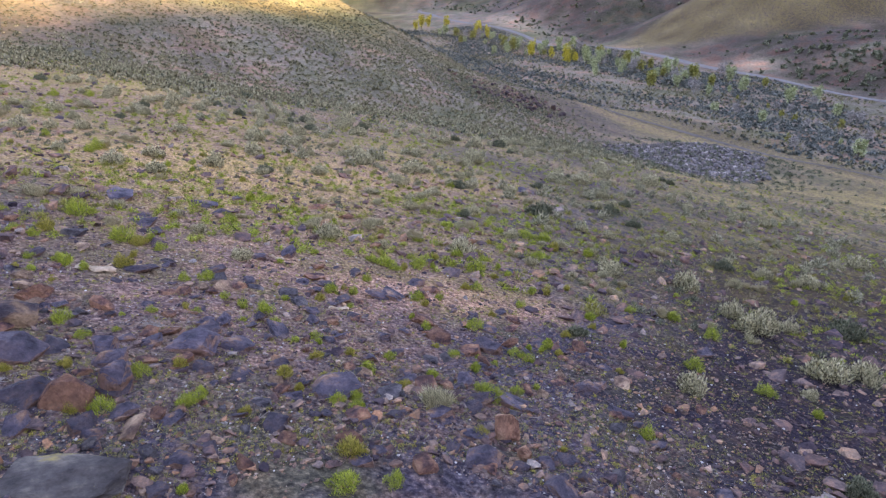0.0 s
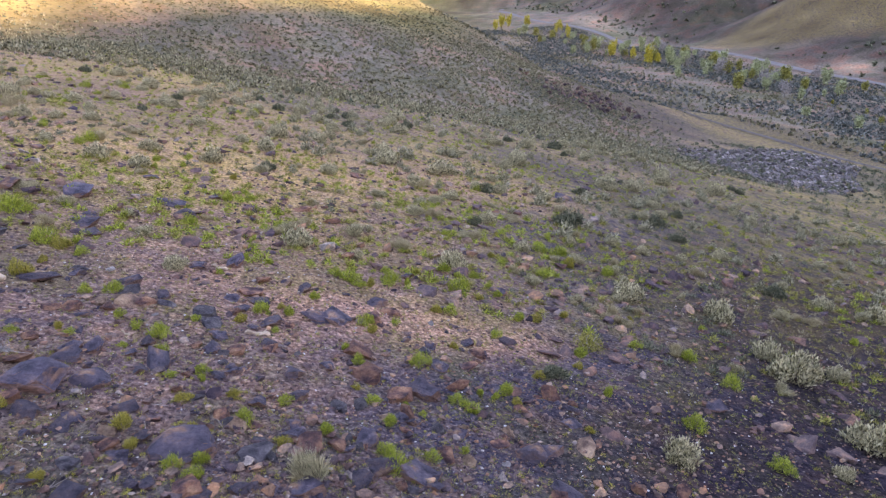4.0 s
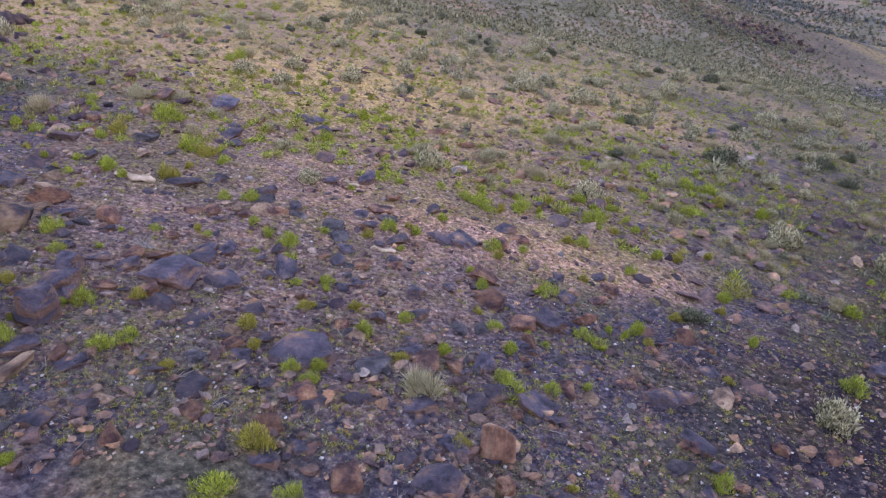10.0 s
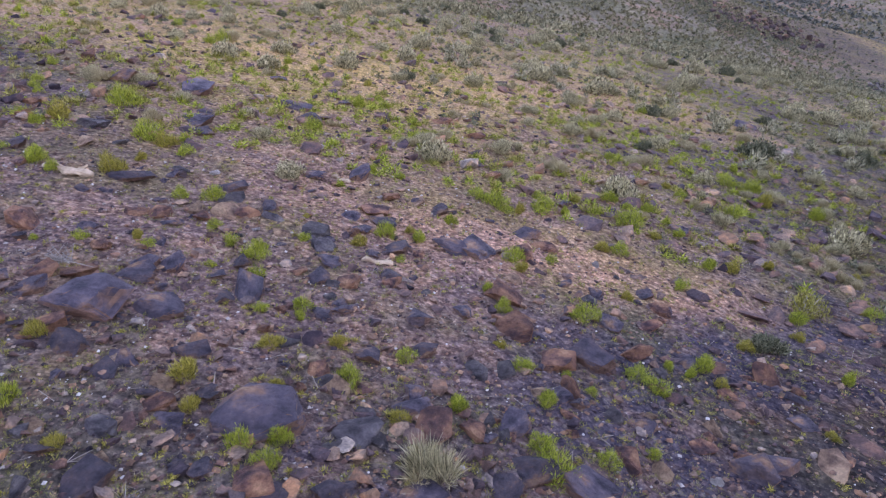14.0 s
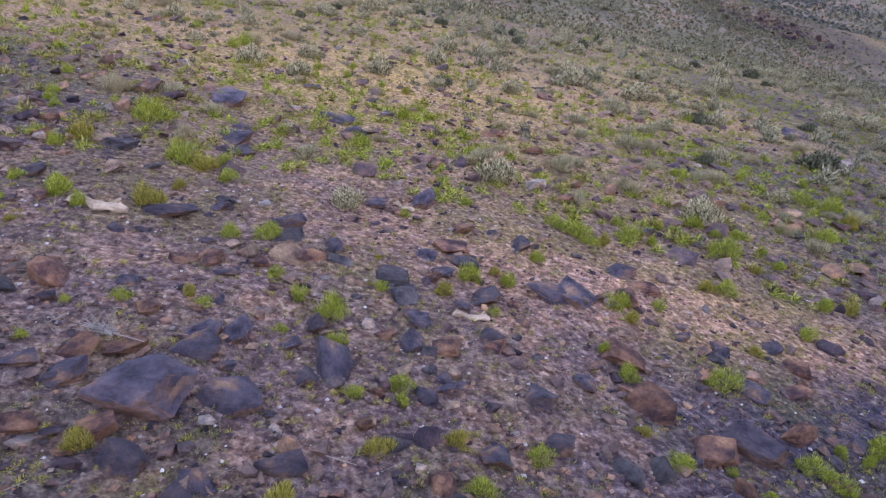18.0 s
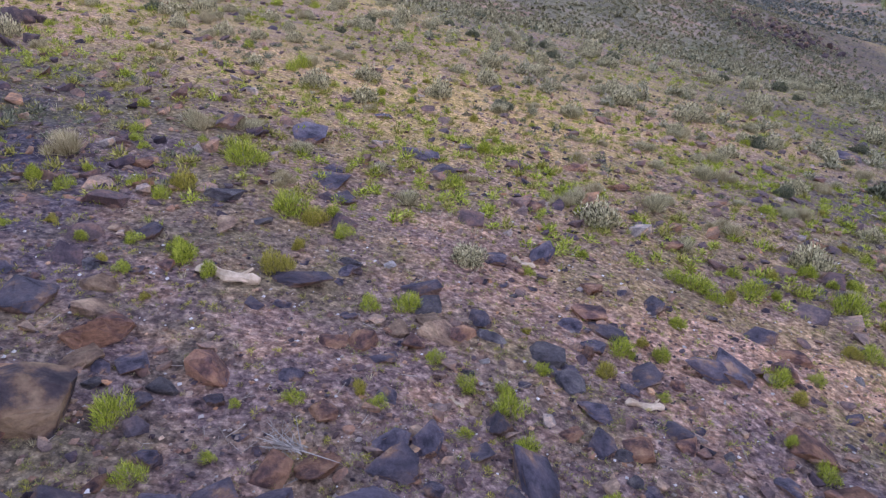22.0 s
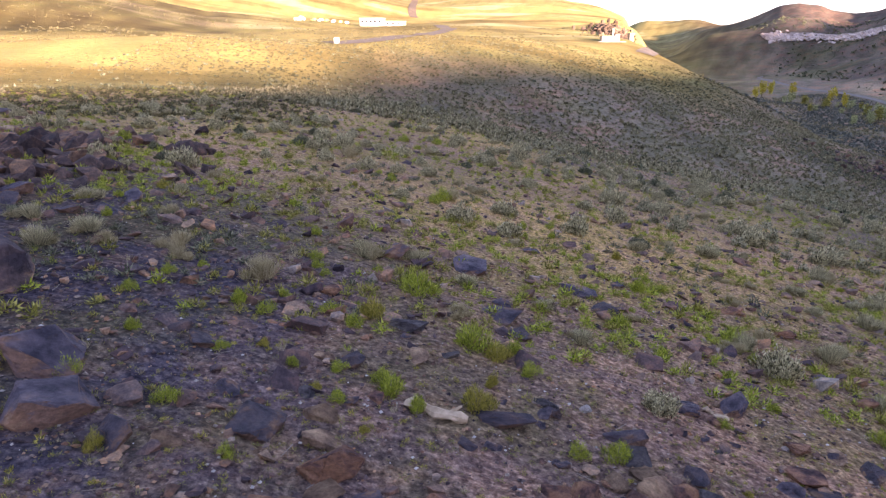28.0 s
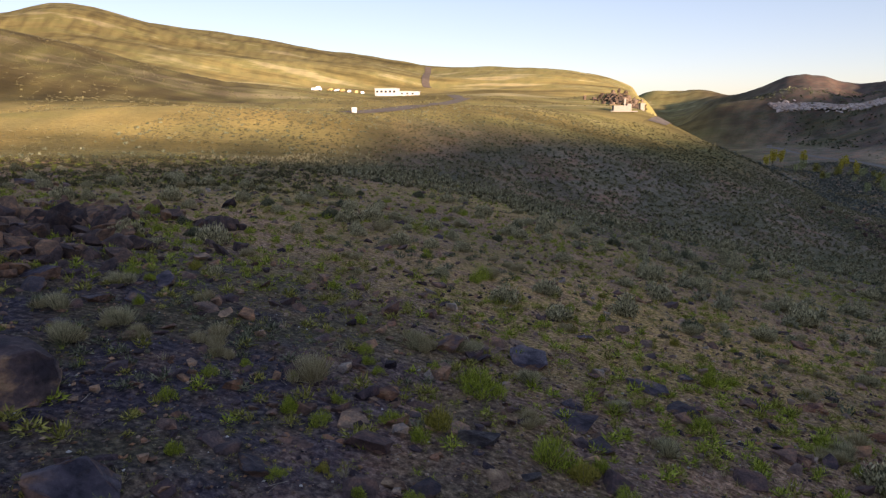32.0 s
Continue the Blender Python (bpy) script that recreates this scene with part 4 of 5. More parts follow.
slab(961, -6.95, 9.55, 0.95, 0.75, 0.6, -20, BASALT, "wide dark boulder among smaller stones", 0, 0.15)
slab(921, -4.3, 10.08, 1.0, 0.72, 0.5, -8, BASALT, "large dark slab with warm light painted on its underside", 8, 0.12)
slab(923, -3.5, 10.16, 0.66, 0.46, 0.3, -4, BASALT, "flat blue-grey slab beside a larger one", 5)
slab(927, -2.7, 11.08, 0.4, 0.72, 0.24, 8, BASALT, "smooth dark slab tilted on the soil", 10, 0.1)
slab(931, 1.9, 10.85, 0.74, 0.4, 0.36, -52, BASALT, "upright-edged dark slab among broken stones", 6, 0.15)
slab(933, -1.98, 8.52, 0.92, 0.74, 0.42, 14, BASALT, "broad dark red-brown slab half-buried in soil", 6, 0.08)
slab(937, -5.55, 14.2, 0.95, 0.42, 0.26, 6, BASALT, "long flat grey slab beside a pale log", 4, 0.1)
slab(941, 1.45, 9.9, 0.2, 0.5, 0.26, 10, REDROCK, "narrow red-brown slab on the stony soil", 12, 0.1)
slab(911, -5.65, 6.0, 1.45, 0.95, 0.52, 6, LICHENED, "large flat grey boulder with pale yellow lichen", 0, 0.06)
slab(951, 0.74, 7.1, 0.46, 0.34, 0.72, 6, RUSTROCK, "upright rusty orange boulder with a flat face", -10, 0.22)
slab(953, 0.78, 6.45, 0.24, 0.22, 0.3, 20, RUSTROCK, "small rusty orange stone below a boulder", 0, 0.2)


def bleached_log(x, y, length, turn, label):
    g = np.random.default_rng(int(abs(x) * 100))
    root = new("bleached_log")
    bm = bmesh.new()
    rings = []
    for k in range(9):
        s = k / 8 - 0.5
        r = length * (0.11 + 0.03 * math.sin(k * 1.9)) * (0.55 if k in (0, 8) else 1)
        mid = Vector((s * length, 0.05 * length * math.sin(k * 0.9), 0.05 * length + 0.02 * math.sin(k * 1.3)))
        rings.append([bm.verts.new(mid + Vector((0, math.cos(a) * r * g.uniform(0.8, 1.15), math.sin(a) * r * 0.7 * g.uniform(0.8, 1.15)))) for a in np.linspace(0, 2 * math.pi, 9)[:-1]])
    for p, q in zip(rings, rings[1:]):
        for n in range(8):
            bm.faces.new((p[n], p[(n + 1) % 8], q[(n + 1) % 8], q[n]))
    bm.faces.new(rings[0][::-1])
    bm.faces.new(rings[-1])
    me = bpy.data.meshes.new("log_body")
    bm.to_mesh(me)
    bm.free()
    me.materials.append(BLEACHED)
    part("log_body", me, root)
    stub = np.array([[0.2 * length, 0, 0.08 * length]])
    part("branch_stub", mesh_from("branch_stub", *rods(stub, stub + (0.16 * length, 0.13 * length, 0.1 * length), [0.035 * length], [0.02 * length], 6), BLEACHED), root)
    root.matrix_basis = pose(x, y, height(x, y), 0, 10, turn)
    return tagged(root, label, "log", "bleached logs")


bleached_log(-6.36, 13.9, 0.82, -6, "pale bleached log lying on the stony soil")
bleached_log(-1.17, 12.7, 0.5, 4, "short pale weathered log among dark stones")
bleached_log(-3.44, 12.14, 0.22, -35, "small bone-pale piece of wood on the soil")
bleached_log(-2.26, 16.4, 0.42, -22, "flat brown-edged piece of driftwood by a shrub")

# ---- fill between the placed things ----


def wedge(n, r0, r1, a0, a1, power=1.0):
    """Random places in a sector round the walk: distance and bearing (degrees from +y)."""
    r = r0 * (r1 / r0) ** (rng.uniform(0, 1, n) ** power)
    a = np.radians(rng.uniform(a0, a1, n))
    return -2 + r * np.sin(a), 2 + r * np.cos(a)


def mottled(x, y, size, shift=0.0):
    return 0.5 + 0.5 * np.sin(x / size + 1.3 * np.sin(y / size * 0.8 + shift)) * np.sin(y / size + 0.9 * np.sin(x / size * 1.1) + shift)


fx, fy = wedge(420, 4.5, 40, -62, 75, 0.9)
fs = 0.1 * (0.5 / 0.1) ** (rng.uniform(0, 1, len(fx)) ** 2.2)
keep = rng.uniform(0, 1, len(fx)) < 0.35 + 0.65 * mottled(fx, fy, 3.0) * (fy + 0.4 * fx < 16)
for x, y, s, kind in [*zip(fx[keep], fy[keep], fs[keep], rng.choice(list("dddrrtg"), len(fx)))][:max(0, 296 - rock_count[0])]:
    rock(kind, float(x), float(y), float(s))

fx, fy = wedge(700, 5, 48, -60, 75, 0.8)
keep = mottled(fx, fy, 2.6, 1.0) > 0.45
for x, y, s in [*zip(fx[keep], fy[keep], rng.uniform(0.16, 0.42, len(fx)))][:max(0, 296 - counts["G"])]:
    green(float(x), float(y), float(s))
fx, fy = wedge(300, 26, 74, -42, 48, 0.8)
for x, y, s in [*zip(fx, fy, rng.uniform(0.5, 1.15, len(fx)))][:max(0, 228 - counts["S"])]:
    sage(float(x), float(y), float(s))
# a belt of larger sagebrush along the brow of the slope
fx = rng.uniform(-19, 46, 66)
fy = np.interp(fx, [-19, -14, -10, -3, 9, 30, 46], [40, 43, 48, 59, 71, 76, 74]) - 15 * rng.uniform(0, 1, 66) ** 1.5
for x, y, s in zip(fx, fy, rng.uniform(0.6, 1.2, 66)):
    sage(float(x), float(y), float(s))
fx, fy = wedge(190, 16, 62, -45, 52, 0.8)
for x, y, s in zip(fx, fy, rng.uniform(0.35, 0.8, len(fx))):
    straw(float(x), float(y), float(s))


def strewn(name, templates, x, y, scale, mat, label, category, lift=0.0, squash=(1.0, 1.0), tilt=0.0):
    """Many small pieces joined into one mesh of kind stuff; templates: pairs of vertices and faces."""
    z = land(x, y)
    pick = rng.integers(0, len(templates), len(x))
    spin = rng.uniform(0, 2 * math.pi, len(x))
    high = rng.uniform(*squash, len(x))
    lean = rng.normal(scale=tilt, size=(2, len(x))) if tilt else np.zeros((2, len(x)))
    all_v, all_f, base = [], [], 0
    for k, (tv, tf) in enumerate(templates):
        s = np.where(pick == k)[0]
        if not len(s):
            continue
        c, d = np.cos(spin[s])[:, None], np.sin(spin[s])[:, None]
        vx = (tv[None, :, 0] * c - tv[None, :, 1] * d) * scale[s, None]
        vy = (tv[None, :, 0] * d + tv[None, :, 1] * c) * scale[s, None]
        vz = tv[None, :, 2] * (scale[s] * high[s])[:, None] + vx * lean[0, s, None] + vy * lean[1, s, None]
        v = np.stack([vx + x[s, None], vy + y[s, None], vz + (z[s] + lift * scale[s])[:, None]], -1)
        all_v.append(v.reshape(-1, 3))
        all_f.append((tf[None] + (np.arange(len(s)) * len(tv))[:, None, None]).reshape(-1, tf.shape[1]) + base)
        base += v.shape[0] * v.shape[1]
    ob = new(name, mesh_from(name, np.concatenate(all_v), np.concatenate(all_f), mat))
    return tagged(ob, label, category, kind="stuff")


def blades(feet, ways, lengths, widths, g):
    """Three-cornered blades, the lightest leaves for wide fields."""
    side = np.cross(ways, g.normal(scale=0.6, size=ways.shape) + (0, 0, 1))
    side /= np.linalg.norm(side, axis=1)[:, None] + 1e-9
    v = np.stack([feet - side * widths[:, None] / 2, feet + side * widths[:, None] / 2, feet + ways * lengths[:, None]], 1)
    return v.reshape(-1, 3), np.arange(3 * len(feet)).reshape(-1, 3)


def spray(seed, n, up, leaf, wide, spread=0.5, light=False):
    """A light bush for fields of them: a few leaf sprays."""
    g = np.random.default_rng(seed)
    d = dome(g, n, 0.9, 0.0)
    foot = d * g.uniform(0.15, 0.75, (n, 1)) * (spread, spread, up)
    ways = d + g.normal(scale=0.5, size=(n, 3)) + (0, 0, 0.3)
    ways /= np.linalg.norm(ways, axis=1)[:, None]
    return (blades if light else leaves)(foot, ways, leaf * g.uniform(0.7, 1.3, n), wide * g.uniform(0.7, 1.3, n), g)


def fan(seed, n, up, wide):
    g = np.random.default_rng(seed)
    a = g.uniform(0, 2 * math.pi, n)
    reach = g.uniform(0.2, 1, n)
    foot = np.stack([np.cos(a) * 0.2 * reach, np.sin(a) * 0.2 * reach, np.full(n, -0.05)], 1)
    ways = np.stack([np.cos(a) * 0.8 * reach, np.sin(a) * 0.8 * reach, np.ones(n)], 1)
    ways /= np.linalg.norm(ways, axis=1)[:, None]
    return blades(foot, ways, up * g.uniform(0.6, 1.1, n), np.full(n, wide), g)


pebble_shapes = [hewn(10, 40 + n, 0.0) for n in range(6)]
stone_shapes = [hewn(16, 60 + n, 0.04) for n in range(6)]
crumb_shapes = []
for n in range(5):
    v, f = (np.array([[1, 0, 0], [-1, 0, 0.1], [0, 1, 0], [0.1, -1, 0], [0, 0.1, 1], [0, 0, -1.0]]), np.array([[0, 2, 4], [2, 1, 4], [1, 3, 4], [3, 0, 4], [2, 0, 5], [1, 2, 5], [3, 1, 5], [0, 3, 5]]))
    g = np.random.default_rng(80 + n)
    crumb_shapes.append((v * g.uniform(0.32, 0.6, (len(v), 1)), f))

gx_, gy_ = wedge(46000, 4.2, 26, -66, 75, 0.75)
strewn("gravel", crumb_shapes, gx_, gy_, 0.016 * (0.095 / 0.016) ** (rng.uniform(0, 1, len(gx_)) ** 1.8), STONES, "loose gravel strewn over the soil", "gravel", 0.15, (0.5, 0.9))
sx_, sy_ = wedge(7000, 4.2, 42, -64, 75, 0.8)
keep = rng.uniform(0, 1, len(sx_)) < 0.25 + 0.75 * mottled(sx_, sy_, 2.2, 2.0)
strewn("small_stones", pebble_shapes, sx_[keep], sy_[keep], 0.06 * (0.24 / 0.06) ** (rng.uniform(0, 1, keep.sum()) ** 1.8), STONES, "fist-sized brown and grey stones on the slope", "stones", 0.12, (0.45, 0.8), 0.2)
bx_, by_ = rng.uniform(-13, 11, 9000), rng.uniform(-9, 6, 9000)
strewn("path_gravel", crumb_shapes, bx_, by_, 0.02 * (0.1 / 0.02) ** (rng.uniform(0, 1, len(bx_)) ** 1.8), STONES, "loose gravel on the upper slope", "gravel", 0.15, (0.5, 0.9))
bx_, by_ = rng.uniform(-13, 11, 900), rng.uniform(-9, 5, 900)
strewn("path_stones", pebble_shapes, bx_, by_, 0.06 * (0.3 / 0.06) ** (rng.uniform(0, 1, len(bx_)) ** 1.8), STONES, "brown and grey stones on the upper slope", "stones", 0.12, (0.45, 0.8), 0.2)
bx_, by_ = rng.uniform(-13, 11, 2500), rng.uniform(-9, 5, 2500)
strewn("path_weeds", [spray(115 + n, 15, 0.3, 0.24, 0.085) for n in range(4)], bx_, by_, rng.uniform(0.06, 0.2, len(bx_)), WEEDS, "small weeds on the upper slope", "weeds", 0.0, (0.6, 1.2))
lx_, ly_ = wedge(3200, 4.2, 46, -64, 75, 0.85)
keep = rng.uniform(0, 1, len(lx_)) < 0.1 + 0.9 * mottled(lx_, ly_, 2.7, 0.8) * (0.35 + 0.65 * np.clip(ease(0, 6, lx_) + ease(-5, -9, lx_), 0, 1))
near_first = np.argsort(np.hypot(lx_[keep] + 2, ly_[keep] - 9))
lx_, ly_ = lx_[keep][near_first], ly_[keep][near_first]
ls_ = 0.16 * (0.62 / 0.16) ** (rng.uniform(0, 1, len(lx_)) ** 1.9)
bedded = [mesh_from("half_buried_stone", *hewn(14, 700 + n, 0.035, 0.62), (BASALT, REDROCK, BASALT, GREYROCK, BASALT)[n % 5]) for n in range(15)]
for x, y, size in zip(lx_[:290], ly_[:290], ls_[:290]):
    ob = new("half_buried_stone", bedded[rng.integers(0, 15)])
    ob.scale, ob.location = (size, size, size * rng.uniform(0.35, 0.65)), (x, y, height(x, y))
    ob.rotation_euler = (*rng.normal(scale=0.2, size=2), rng.uniform(0, 6.28))
    tagged(ob, "dark flat stone half-buried in the slope", "stone", "half-buried stones")
strewn("bedded_stones", [hewn(14, 700 + n, 0.035, 0.62) for n in range(10)], lx_[290:], ly_[290:], ls_[290:], SLABS, "dark flat stones half-buried up the slope", "stones", 0.0, (0.3, 0.62), 0.22)
tx_, ty_ = wedge(56000, 5, 88, -62, 75, 0.6)
keep = rng.uniform(0, 1, len(tx_)) < np.clip(0.2 + ease(10, 26, ty_ + 0.35 * tx_) * (0.2 + mottled(tx_, ty_, 3.4)), 0, 1)
grass_shapes = [fan(90 + n, 26, 0.7, 0.03) for n in range(6)]
pick = rng.uniform(0, 1, len(tx_)) < 0.34
fresh = (mottled(tx_, ty_, 2.1, 1.7) > 0.53) & (ty_ + 0.2 * tx_ > 12.5)
grow = np.clip(np.hypot(tx_ + 2, ty_ - 2) / 22, 0.45, 1.0)
for name, use, mat, label in (("dry_grass", keep & pick & ~fresh, STRAW, "sparse dry straw-coloured grass"), ("olive_grass", keep & ~pick & ~fresh, OLIVE, "short olive-green grass and weeds"), ("fresh_grass", keep & fresh, FRESH, "patches of short yellow-green grass")):
    strewn(name, grass_shapes, tx_[use], ty_[use], grow[use] * 0.07 * (0.34 / 0.07) ** (rng.uniform(0, 1, use.sum()) ** 1.5), mat, label, "grass", 0.0, (0.55, 1.1))
wx_, wy_ = wedge(4200, 4.5, 26, -62, 75, 0.85)
keep = mottled(wx_, wy_, 0.9, 2.2) > 0.42
strewn("yellow_weeds", [spray(105 + n, 34, 0.5, 0.26, 0.06, 0.45, True) for n in range(5)], wx_[keep], wy_[keep], rng.uniform(0.05, 0.17, keep.sum()), GOLDEN_GREEN, "small yellow-green weeds between the stones", "weeds", 0.0, (0.6, 1.1))
wx_, wy_ = wedge(26000, 4.5, 30, -62, 75, 0.8)
keep = mottled(wx_, wy_, 1.1, 0.4) + rng.normal(scale=0.2, size=len(wx_)) > 0.42
strewn("low_weeds", [spray(110 + n, 22, 0.3, 0.22, 0.05, 0.5, True) for n in range(5)], wx_[keep], wy_[keep], 0.05 * (0.22 / 0.05) ** (rng.uniform(0, 1, keep.sum()) ** 1.4), WEEDS, "tiny green and yellowing weeds between the stones", "weeds", 0.0, (0.6, 1.2))

# dry twigs and pale chips littering the soil
g = np.random.default_rng(77)
litter_shapes = []
for n in range(6):
    foot = np.array([[-0.5, 0, 0.02], [0.05, 0.02, 0.04], [0.1, 0.03, 0.04]]) + g.normal(scale=0.04, size=(3, 3)) * (1, 1, 0.3)
    tip = np.array([[0.5, 0.05, 0.05], [0.4, 0.25, 0.07], [0.35, -0.2, 0.06]]) + g.normal(scale=0.08, size=(3, 3)) * (1, 1, 0.4)
    litter_shapes.append(rods(foot, tip, np.array([0.02, 0.014, 0.012]), np.array([0.012, 0.007, 0.006])))
lx_, ly_ = wedge(7500, 4.2, 30, -64, 75, 0.75)
strewn("twig_litter", litter_shapes, lx_, ly_, 0.05 * (0.3 / 0.05) ** (rng.uniform(0, 1, len(lx_)) ** 2.6), TWIG, "dry grey twigs scattered over the stony soil", "twigs", 0.03, (0.7, 1.2))
lx_, ly_ = wedge(5200, 4.2, 30, -64, 75, 0.75)
strewn("pale_chips", crumb_shapes, lx_, ly_, 0.014 * (0.07 / 0.014) ** (rng.uniform(0, 1, len(lx_)) ** 2.4), CHIPS, "small pale stone chips on the soil", "gravel", 0.2, (0.5, 0.9))

# middle distance: clumps and darker stones
mx_, my_ = wedge(12500, 15, 92, -58, 60, 0.75)
tone = mottled(mx_, my_, 4.2, 0.9) + rng.normal(scale=0.22, size=len(mx_))
tone = np.where((mx_ > 6) & (my_ < 19) & (rng.uniform(0, 1, len(mx_)) < 0.65), 0.3, tone)
clump_shapes = [spray(120 + n, 64, 0.5, 0.2, 0.055, 0.42, True) for n in range(6)]
for name, use, mat, label in (("slope_clumps", tone > 0.72, FRESH, "yellow-green clumps scattered up the slope"), ("slope_weeds", (tone > 0.45) & (tone <= 0.72), OLIVE, "olive weeds scattered over the slope"), ("slope_dark_scrub", tone < 0.12, SAGE_DARK, "low dark scrub scattered over the slope")):
    strewn(name, clump_shapes, mx_[use], my_[use], rng.uniform(0.18, 0.58, use.sum()), mat, label, "shrubs", 0.0, (0.6, 1.1))
mx_, my_ = wedge(6000, 15, 80, -58, 60, 0.8)
use = mottled(mx_, my_, 5.5, 2.4) > 0.36
strewn("slope_stones", pebble_shapes, mx_[use], my_[use], 0.09 * (0.45 / 0.09) ** (rng.uniform(0, 1, use.sum()) ** 2.2), STONES, "dark and tan stones strewn up the slope", "stones", 0.1, (0.45, 0.85), 0.2)

# sagebrush too many to tell apart, down the long slope
mx_, my_ = wedge(440, 26, 100, -6, 60, 0.6)
use = land(mx_, my_) > -27
strewn("slope_sagebrush", [spray(125 + n, 260, 0.62, 0.13, 0.05, 0.42, True) for n in range(6)], mx_[use], my_[use], rng.uniform(0.5, 1.3, use.sum()), SLOPE_SAGE, "grey-green sagebrush scattered down the slope", "shrubs", 0.0, (0.8, 1.2))

# the sage hill across the gully
n = 27000
hx_, hy_ = rng.uniform(-42, 105, n), rng.uniform(62, 232, n)
keep = (hy_ - 0.12 * hx_ > 72 + 6 * np.sin(hx_ / 9)) & (hy_ < 215 + 0.25 * hx_) & (land(hx_, hy_) > -28) & (hx_ + rng.normal(scale=5, size=n) < 74 + 0.25 * (hy_ - 150)) & (rng.uniform(0, 1, n) > ease(128, 158, hy_ - hx_))
strewn("hill_sagebrush", [spray(130 + n, 13, 0.55, 0.46, 0.4, 0.5, True) for n in range(6)], hx_[keep], hy_[keep], rng.uniform(0.35, 0.85, keep.sum()), HILL_SAGE, "grey-green sagebrush dotted over the rounded hill", "shrubs", 0.0, (0.7, 1.15))
n = 2400
hx_, hy_ = rng.uniform(-75, 105, n), rng.uniform(62, 232, n)
keep = (hy_ - 0.12 * hx_ > 72) & (hy_ < 205 + 0.25 * hx_) & (land(hx_, hy_) > -28)
strewn("hill_dark_scrub", [spray(140 + n, 13, 0.5, 0.44, 0.36, 0.5, True) for n in range(5)], hx_[keep], hy_[keep], rng.uniform(0.4, 0.9, keep.sum()), SAGE_DARK, "dark low scrub on the rounded hill", "shrubs", 0.0, (0.7, 1.1))
# the hill's crown, in the last sun: leaf tone darkened beyond the shade line
n = 15000
hx_, hy_ = rng.uniform(-75, 70, n), rng.uniform(105, 232, n)
keep = (rng.uniform(0, 1, n) < ease(128, 158, hy_ - hx_)) & (hy_ < 226 + 0.25 * hx_) & (land(hx_, hy_) > -14)
strewn("crown_scrub", [spray(145 + n, 24, 0.5, 0.3, 0.2, 0.5, True) for n in range(5)], hx_[keep], hy_[keep], rng.uniform(0.3, 0.75, keep.sum()), SUNLIT_SCRUB, "olive scrub dotted over the crown of the hill", "shrubs", 0.0, (0.6, 1.0))
# lit plain beyond
n = 5200
hx_, hy_ = rng.uniform(-330, 60, n), rng.uniform(110, 430, n)
keep = (hy_ + 0.3 * hx_ > 110) & (mottled(hx_, hy_, 24) > 0.4)
strewn("plain_scrub", [spray(150 + n, 26, 0.5, 0.3, 0.2, 0.5, True) for n in range(4)], hx_[keep], hy_[keep], rng.uniform(0.5, 1.3, keep.sum()), SUNLIT_SCRUB, "olive scrub scattered over the golden plain", "shrubs", 0.0, (0.6, 1.0))
hx_, hy_ = wedge(3200, 45, 140, -58, -20, 0.9)
strewn("left_plain_scrub", [spray(160 + n, 30, 0.5, 0.26, 0.12, 0.5, True) for n in range(4)], hx_, hy_, rng.uniform(0.3, 0.9, len(hx_)), SUNLIT_SCRUB, "low olive scrub on the flat by the rocks", "shrubs", 0.0, (0.6, 1.0))
# valley floor
n = 48000
hx_, hy_ = rng.uniform(45, 235, n), rng.uniform(40, 480, n)
belt = 0.5 + 0.5 * np.sin(hx_ / 8 + 1.5 * np.sin(hy_ / 40)) * np.sin(hy_ / 34 + hx_ / 21) + rng.normal(scale=0.16, size=n)
low = (hx_ < road_x(hy_) - 5) & ((hx_ > 124 - 0.16 * (hy_ - 95)) | (hy_ > 215)) & (land(hx_, hy_) < np.where(hy_ > 215, -6.0, -25.0))
use = low & (belt > 0.46)
strewn("valley_sagebrush", [spray(170 + n, 12, 0.6, 0.55, 0.5, 0.5, True) for n in range(5)], hx_[use], hy_[use], rng.uniform(0.5, 1.5, use.sum()), VALLEY_SAGE, "dark grey-green sagebrush on the valley floor", "shrubs", 0.0, (0.7, 1.2))
use = low & (belt > 0.2) & (belt <= 0.46)
strewn("valley_pale_scrub", [spray(180 + n, 12, 0.6, 0.55, 0.45, 0.5, True) for n in range(5)], hx_[use], hy_[use], rng.uniform(0.4, 1.1, use.sum()), HILL_SAGE, "pale grey-green scrub on the valley floor", "shrubs", 0.0, (0.7, 1.2))
# far bank and hills
n = 15000
hx_, hy_ = rng.uniform(200, 640, n), rng.uniform(60, 900, n)
keep = (hx_ > road_x(hy_) + 9) & (bump_at(hx_, hy_, 320, 318, 100, 34, -12) < 0.3 + 0.5 * (rng.uniform(0, 1, n) > 0.96)) & (mottled(hx_, hy_, 38, 0.2) + 0.4 * rng.uniform(0, 1, n) > 0.5)
strewn("far_hill_bushes", [spray(190 + n, 30, 0.7, 0.34, 0.3, 0.45, True) for n in range(5)], hx_[keep], hy_[keep], 0.9 * (4.0 / 0.9) ** (rng.uniform(0, 1, keep.sum()) ** 2.2), SAGE_DARK, "dark bushes dotted over the far hills", "shrubs", 0.0, (0.7, 1.1))

n = 170
strewn("bank_bushes", [spray(195 + n, 40, 0.75, 0.3, 0.2, 0.45, True) for n in range(4)], 246 + rng.normal(scale=10, size=n), 228 + rng.normal(scale=20, size=n), rng.uniform(1.4, 4.0, n), SAGE_DARK, "dark round bushes on the cut bank", "shrubs", 0.0, (0.7, 1.0))

